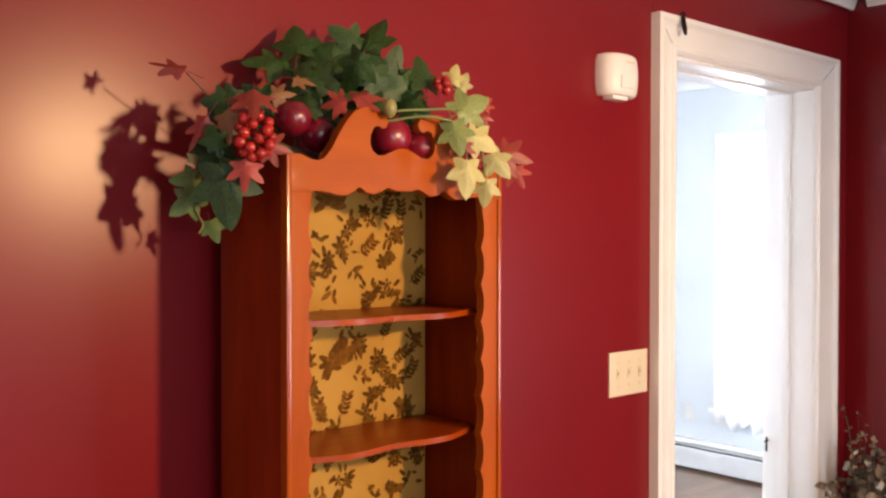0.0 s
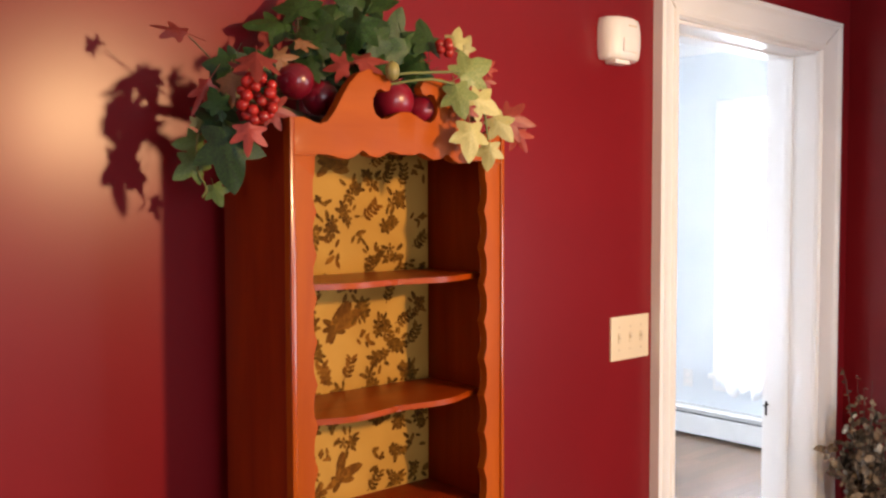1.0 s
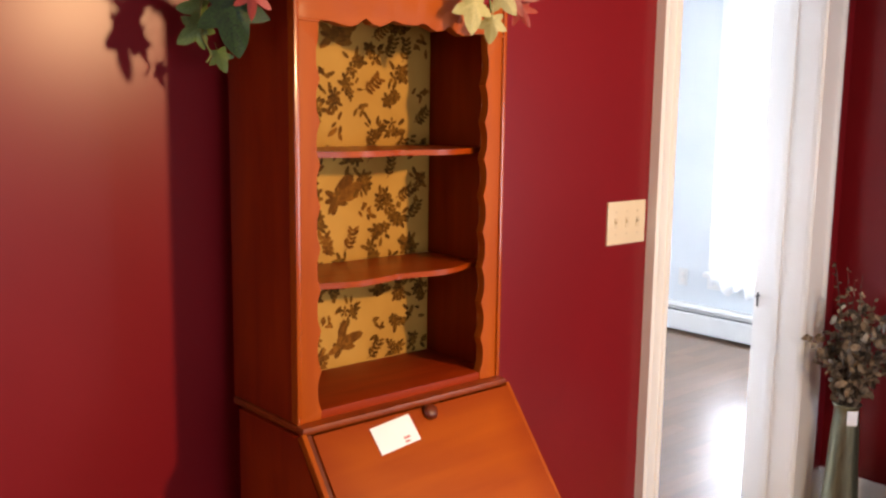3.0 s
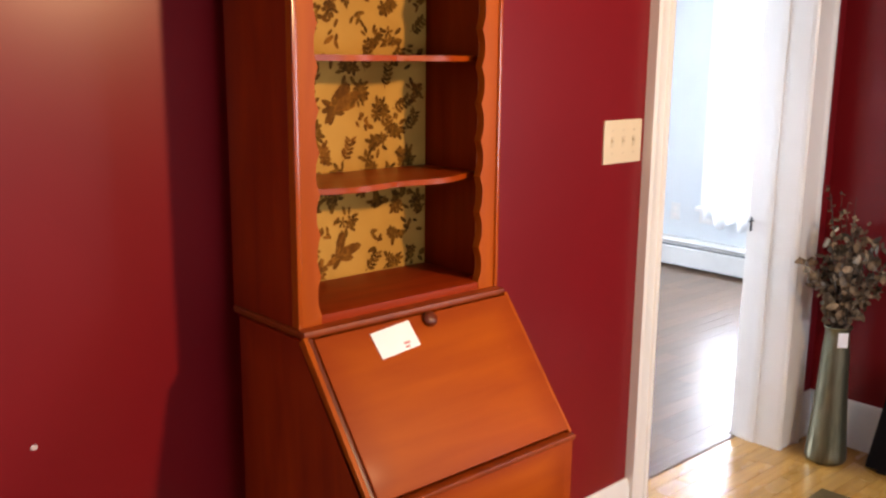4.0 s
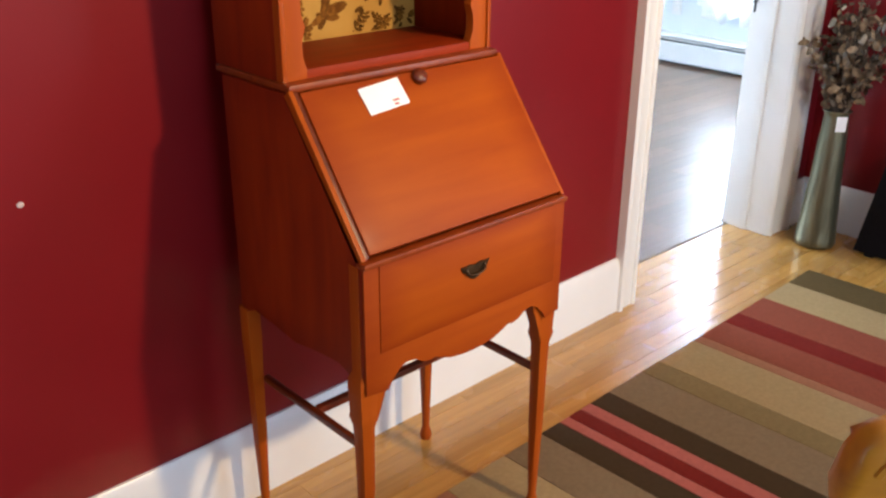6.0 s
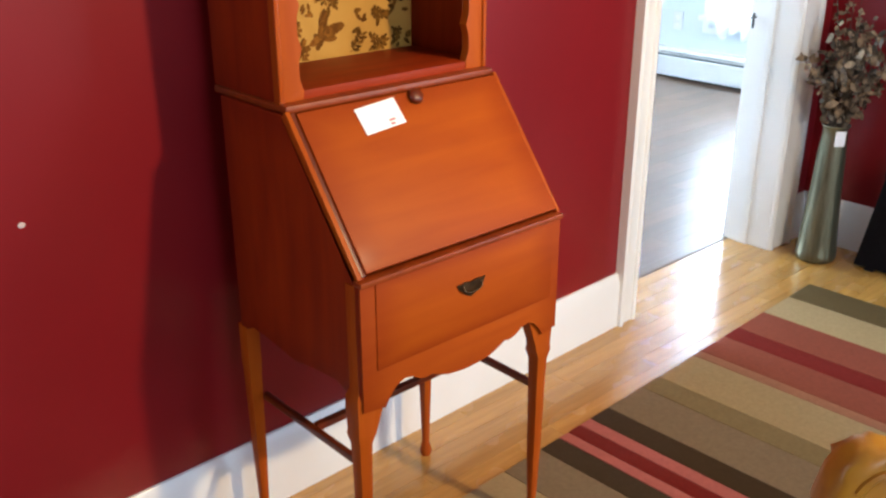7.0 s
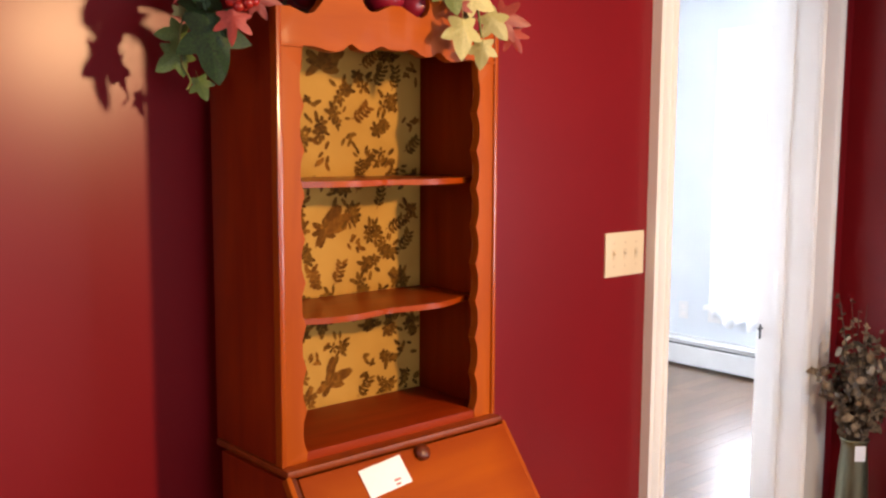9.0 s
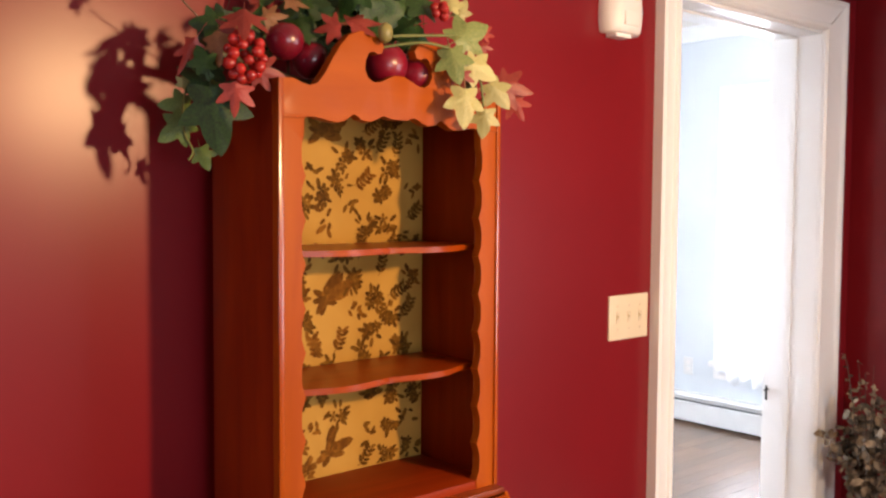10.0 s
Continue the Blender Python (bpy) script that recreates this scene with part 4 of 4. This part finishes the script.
    # woody core and sprays
    for pts, r, mat in (([(-0.08, -0.19, 1.69), (-0.02, -0.19, 1.70), (0.10, -0.18, 1.672), (0.24, -0.17, 1.668), (0.36, -0.20, 1.68), (0.42, -0.27, 1.69)], 0.009, "stem"),
                        ([(-0.02, -0.17, 1.72), (-0.056, -0.18, 1.742), (-0.085, -0.19, 1.760), (-0.115, -0.195, 1.782)], 0.0012, "stem"),
                        ([(-0.06, -0.18, 1.70), (-0.088, -0.17, 1.64), (-0.083, -0.155, 1.585), (-0.070, -0.158, 1.555), (-0.078, -0.16, 1.540)], 0.0018, "stem_green"),
                        ([(0.18, -0.26, 1.738), (0.218, -0.29, 1.746), (0.27, -0.30, 1.752), (0.330, -0.31, 1.758)], 0.0024, "stem_green"),
                        ([(0.20, -0.26, 1.728), (0.266, -0.30, 1.740), (0.317, -0.315, 1.735)], 0.0024, "stem_green"),
                        ([(0.32, -0.30, 1.74), (0.37, -0.325, 1.70), (0.378, -0.335, 1.64)], 0.0022, "stem_green"),
                        ([(0.10, -0.16, 1.68), (0.11, -0.14, 1.78), (0.130, -0.115, 1.85)], 0.0026, "stem"),
                        ([(0.17, -0.18, 1.68), (0.22, -0.16, 1.78), (0.262, -0.152, 1.88)], 0.0026, "stem")):
        part("stem", local(tube(curve_points(pts, 6), r, 7)), mat, th, "", 60)
    return th


make_garland()


# ---- corner: vase of dried stems, dark trunk ----
def make_vase():
    th = empty("floor_vase", "tall tapered pewter-coloured floor vase beside the door casing", "vase", at=(2.288, -0.165, 0))
    prof = [(0.050, 0.0), (0.064, 0.004), (0.070, 0.016), (0.069, 0.035), (0.061, 0.14), (0.052, 0.27), (0.047, 0.39), (0.041, 0.46), (0.040, 0.482), (0.048, 0.494), (0.046, 0.497), (0.036, 0.487), (0.034, 0.44), (0.001, 0.43)]
    part("body", lathe(prof, (0, 0, 0), 40), "vase", th, "", 60)
    t = box(-0.018, 0.018, -0.0455, -0.0445, 0.430, 0.482, 0.0002)
    t.transform(Matrix.Rotation(radians(-40), 4, "Z"))
    part("sticker", t, "card", th, "small white price sticker")
    return th


make_vase()


def make_dried():
    at = Vector((2.288, -0.165, 0.45))
    th = empty("dried_bouquet", "brown dried leafy stems standing in the floor vase", "dried flowers", at=at)
    rnd = random.Random(11)
    fol = bmesh.new()
    for k in range(44):
        a = rnd.uniform(0, 6.28)
        d = rnd.uniform(0.03, 0.17)
        h = rnd.uniform(0.20, 0.40) if k > 5 else rnd.uniform(0.40, 0.52)
        ex, ey = min(d * math.cos(a), 0.14), min(d * math.sin(a) - 0.01, 0.10)
        ctrl = [Vector((0.012 * math.cos(a), 0.012 * math.sin(a), 0)), Vector((0.35 * ex, 0.35 * ey, 0.45 * h)), Vector((ex, ey, h))]
        line = curve_points(ctrl, 7)
        part("stem", tube(line, 0.0018, 5, None, 0.5), "dry_stem", th, "", 60)
        for i in range(18):
            p = line[min(len(line) - 1, int(rnd.uniform(0.30, 1.0) * len(line)))]
            n = Vector((rnd.uniform(-1, 1), rnd.uniform(-1, 1), rnd.uniform(-0.4, 1))).normalized()
            u = n.orthogonal().normalized()
            v = n.cross(u)
            ang = rnd.uniform(0, 6.28)
            u, v = u * math.cos(ang) + v * math.sin(ang), v * math.cos(ang) - u * math.sin(ang)
            s = rnd.uniform(0.010, 0.025) * (0.55 if k <= 5 else 1)
            q = p + u * s
            vs = [fol.verts.new(q + u * s * x + v * s * y + n * s * z) for x, y, z in ((-1, 0, 0), (-0.4, 0.55, 0.15), (0.4, 0.5, 0.1), (1, 0, 0.25), (0.4, -0.5, 0.1), (-0.4, -0.55, 0.15), (0, 0, -0.12))]
            for i2 in range(6):
                fol.faces.new((vs[i2], vs[(i2 + 1) % 6], vs[6]))
    f = part("dry_leaves", fol, "dry_leaf", th, "small curled brown and beige leaves", 60)
    f["kind"] = "stuff"


make_dried()


def make_trunk():
    th = empty("storage_trunk", "black fabric-covered trunk against the dark wall", "trunk", at=(2.33, -0.62, 0))
    prof = [(-0.29, 0.012), (-0.27, 0.34), (0.27, 0.34), (0.325, 0.012)]
    part("body", prism([(y, z) for y, z in prof], "x", -0.02, 0.105, 0.006), "black", th)
    part("lid", box(-0.026, 0.108, -0.275, 0.272, 0.342, 0.372, 0.008), "black", th)
    for y in (-0.25, 0.27):
        part("foot", box(-0.015, 0.02, y - 0.015, y + 0.015, 0, 0.013, 0.002), "iron", th)
        part("foot", box(0.07, 0.1, y - 0.015, y + 0.015, 0, 0.013, 0.002), "iron", th)


make_trunk()


# ---- oak chair in the foreground ----
def make_chair():
    th = empty("dining_chair", "golden oak dining chair with a carved rounded top rail", "chair", at=(-0.030, -1.492, 0.008))
    th.rotation_euler = (0, 0, radians(-42))
    R = 0.225

    def y_at(z):
        return 0.02 + 0.06 * max(0, z - 0.44) / 0.5

    for sx in (-1, 1):
        post = tube(curve_points([(sx * 0.17, 0.045, 0.0), (sx * 0.18, 0.03, 0.22), (sx * 0.185, y_at(0.44), 0.44), (sx * 0.195, y_at(0.65), 0.65), (sx * 0.205, y_at(0.79), 0.79)], 5), 0.017, 12)
        part("back_post", post, "chair_wood", th)
        leg = lathe([(0.011, 0), (0.013, 0.04), (0.018, 0.16), (0.021, 0.18), (0.017, 0.20), (0.020, 0.30), (0.017, 0.40), (0.015, 0.425)], (sx * 0.17, -0.36, 0), 14)
        part("front_leg", leg, "chair_wood", th)
        part("side_stretcher", tube([(sx * 0.17, -0.36, 0.17), (sx * 0.178, 0.035, 0.17)], 0.009, 8), "chair_wood", th)
    part("front_stretcher", tube([(-0.17, -0.36, 0.24), (0.17, -0.36, 0.24)], 0.009, 8), "chair_wood", th)
    seat = [(-0.19, 0.05), (-0.215, -0.20), (-0.20, -0.37), (-0.12, -0.405), (0.12, -0.405), (0.20, -0.37), (0.215, -0.20), (0.19, 0.05)]
    part("seat", prism(seat, "z", 0.42, 0.452, 0.009), "chair_wood", th)
    for k in range(5):
        x = -0.12 + 0.06 * k
        part("spindle", tube([(x, 0.02, 0.45), (x * 1.08, y_at(0.79), 0.79)], 0.0075, 8), "chair_wood", th)
    # top rail with rolled ears and a carved groove
    n = 64
    up, dn = [], []
    for i in range(n + 1):
        u = -1 + 2 * i / n
        ear = 0.030 * math.exp(-((abs(u) - 0.86) / 0.12) ** 2)
        edge = math.sqrt(max(0.0, 1 - (max(0, abs(u) - 0.86) / 0.14) ** 2))
        mid = 0.826
        up.append((R * u, mid + (0.042 + 0.018 * math.cos(1.57 * u) ** 2 + ear * 0.5) * edge))
        dn.append((R * u, mid - (0.048 - 0.010 * math.cos(3.1 * u)) * edge))
    pts = dn + up[::-1][1:-1]
    rail = prism(pts, "y", 0.048, 0.084, 0.013)
    part("top_rail", rail, "chair_wood", th, "", 88)
    for sx in (-1, 1):
        groove = [(sx * (0.172 + 0.030 * math.cos(a)), 0.0835, 0.834 + 0.034 * math.sin(a)) for a in [0.4 + 4.6 * i / 14 for i in range(15)]]
        part("carved_scroll", tube(groove, 0.0042, 6), "chair_wood", th)
        part("carved_scroll", tube([(x, 0.0485, z) for x, y, z in groove], 0.0042, 6), "chair_wood", th)


make_chair()


# ---- striped rug ----
def make_rug():
    th = empty("striped_rug", "flat rug striped in khaki, brown, olive and dusty red", "rug", at=(2.046, -0.272, 0))
    th.rotation_euler = (0, 0, radians(1.5))
    cols = {"olive": (0.100, 0.068, 0.026), "khaki": (0.34, 0.245, 0.118), "dusty": (0.22, 0.058, 0.032), "deep": (0.155, 0.014, 0.009), "pinkish": (0.29, 0.13, 0.07), "moss": (0.20, 0.145, 0.062), "taupe": (0.20, 0.142, 0.078), "dark": (0.050, 0.030, 0.012), "rose": (0.38, 0.11, 0.085)}
    for k, c in cols.items():
        c = tuple(min(0.7, v * 1.14) for v in c)
        M["rug_" + k] = material("rug_" + k, c, tuple(v * 0.86 for v in c), 0.95, scale=90, stretch=(1, 1, 1), bump=0.35, bump_scale=420, spec=0.12)
    edges = [(0.146, "olive"), (0.165, "khaki"), (0.155, "dusty"), (0.080, "deep"), (0.130, "dusty"), (0.040, "pinkish"), (0.175, "khaki"), (0.080, "moss"), (0.150, "taupe"), (0.075, "dark"), (0.042, "rose"), (0.047, "deep"), (0.035, "rose"), (0.070, "dark"), (0.130, "taupe"), (0.185, "khaki"), (0.040, "pinkish"), (0.150, "dusty"), (0.080, "deep"), (0.130, "dusty"), (0.17, "khaki"), (0.14, "taupe"), (0.14, "olive")]
    x = 0.0
    for w, k in edges:
        own = box(x - w + 0.0008, x - 0.0008, -2.1, 0.0, 0.0005, 0.0085, 0.002)
        part("stripe", own, "rug_" + k, th)
        x -= w


make_rug()

# ---- floors, plank by plank ----
structure("floor", box(-2.42, EAST + 0.12, -4.42, THICK - 0.014, -0.06, -0.008), "subfloor", "honey-coloured oak strip floor")
floor = bpy.data.objects["floor"]
PW = 0.057
plank_meshes = []
for ln in (0.62, 0.84, 1.06):
    bmp = box(-ln / 2, ln / 2, -PW / 2 + 0.0003, PW / 2 - 0.0003, -0.0085, 0.0, 0.0005)
    me = bpy.data.meshes.new("plank")
    bmesh.ops.recalc_face_normals(bmp, faces=bmp.faces)
    bmp.to_mesh(me)
    bmp.free()
    me.materials.append(M["oak"])
    plank_meshes.append((ln, me))
rnd = random.Random(21)
rest = bmesh.new()
y = THICK - 0.014 - PW / 2
while y > -4.28:
    x = -2.3 - rnd.random() * 0.6
    while x < EAST:
        ln, me = rnd.choice(plank_meshes)
        if y > -1.55 and x > -2.2 and x + ln < EAST:
            ob = new("plank", me)
            ob.parent = floor
            ob.location = (x + ln / 2, y, 0)
        else:
            a, b = max(x, -2.3), min(x + ln, EAST)
            vs = [rest.verts.new((px, py, pz)) for pz in (-0.0085, 0.0) for px, py in ((a, y - PW / 2 + 0.0003), (b - 0.001, y - PW / 2 + 0.0003), (b - 0.001, y + PW / 2 - 0.0003), (a, y + PW / 2 - 0.0003))]
            for q in ((4, 5, 6, 7), (0, 1, 5, 4), (1, 2, 6, 5), (2, 3, 7, 6), (3, 0, 4, 7)):
                rest.faces.new([vs[i] for i in q])
        x += ln + 0.0004
    y -= PW
r = finish("planks", rest, "oak_rest", floor)
r["kind"] = "stuff"
structure("floor_far", box(0.46, FX + 0.14, THICK - 0.014, FN + 0.14, -0.06, -0.010), "subfloor", "dark brown wooden strip floor")
far = bmesh.new()
y = THICK + 0.062
while y < FN:
    x = 0.6 - rnd.random() * 0.7
    while x < FX:
        ln = rnd.uniform(0.6, 1.3)
        a, b = max(x, 0.6), min(x + ln, FX)
        if b > a:
            vs = [far.verts.new((px, py, pz)) for pz in (-0.010, 0.0) for px, py in ((a, y - 0.04), (b - 0.0006, y - 0.04), (b - 0.0006, y + 0.0394), (a, y + 0.0394))]
            for q in ((4, 5, 6, 7), (0, 1, 5, 4), (1, 2, 6, 5), (2, 3, 7, 6), (3, 0, 4, 7)):
                far.faces.new([vs[i] for i in q])
        x += ln
    y += 0.08
r = finish("planks", far, "brown_floor", bpy.data.objects["floor_far"])
r["kind"] = "stuff"
tagged(finish("threshold", prism([(THICK - 0.016, -0.008), (THICK - 0.016, 0.001), (THICK - 0.010, 0.004), (THICK + 0.030, 0.004), (THICK + 0.036, 0.001), (THICK + 0.036, -0.008)], "x", OPEN0 + 0.008, OPEN1 - 0.008), "brown_floor"), "worn brown wooden threshold in the doorway", "threshold", "", "structure")
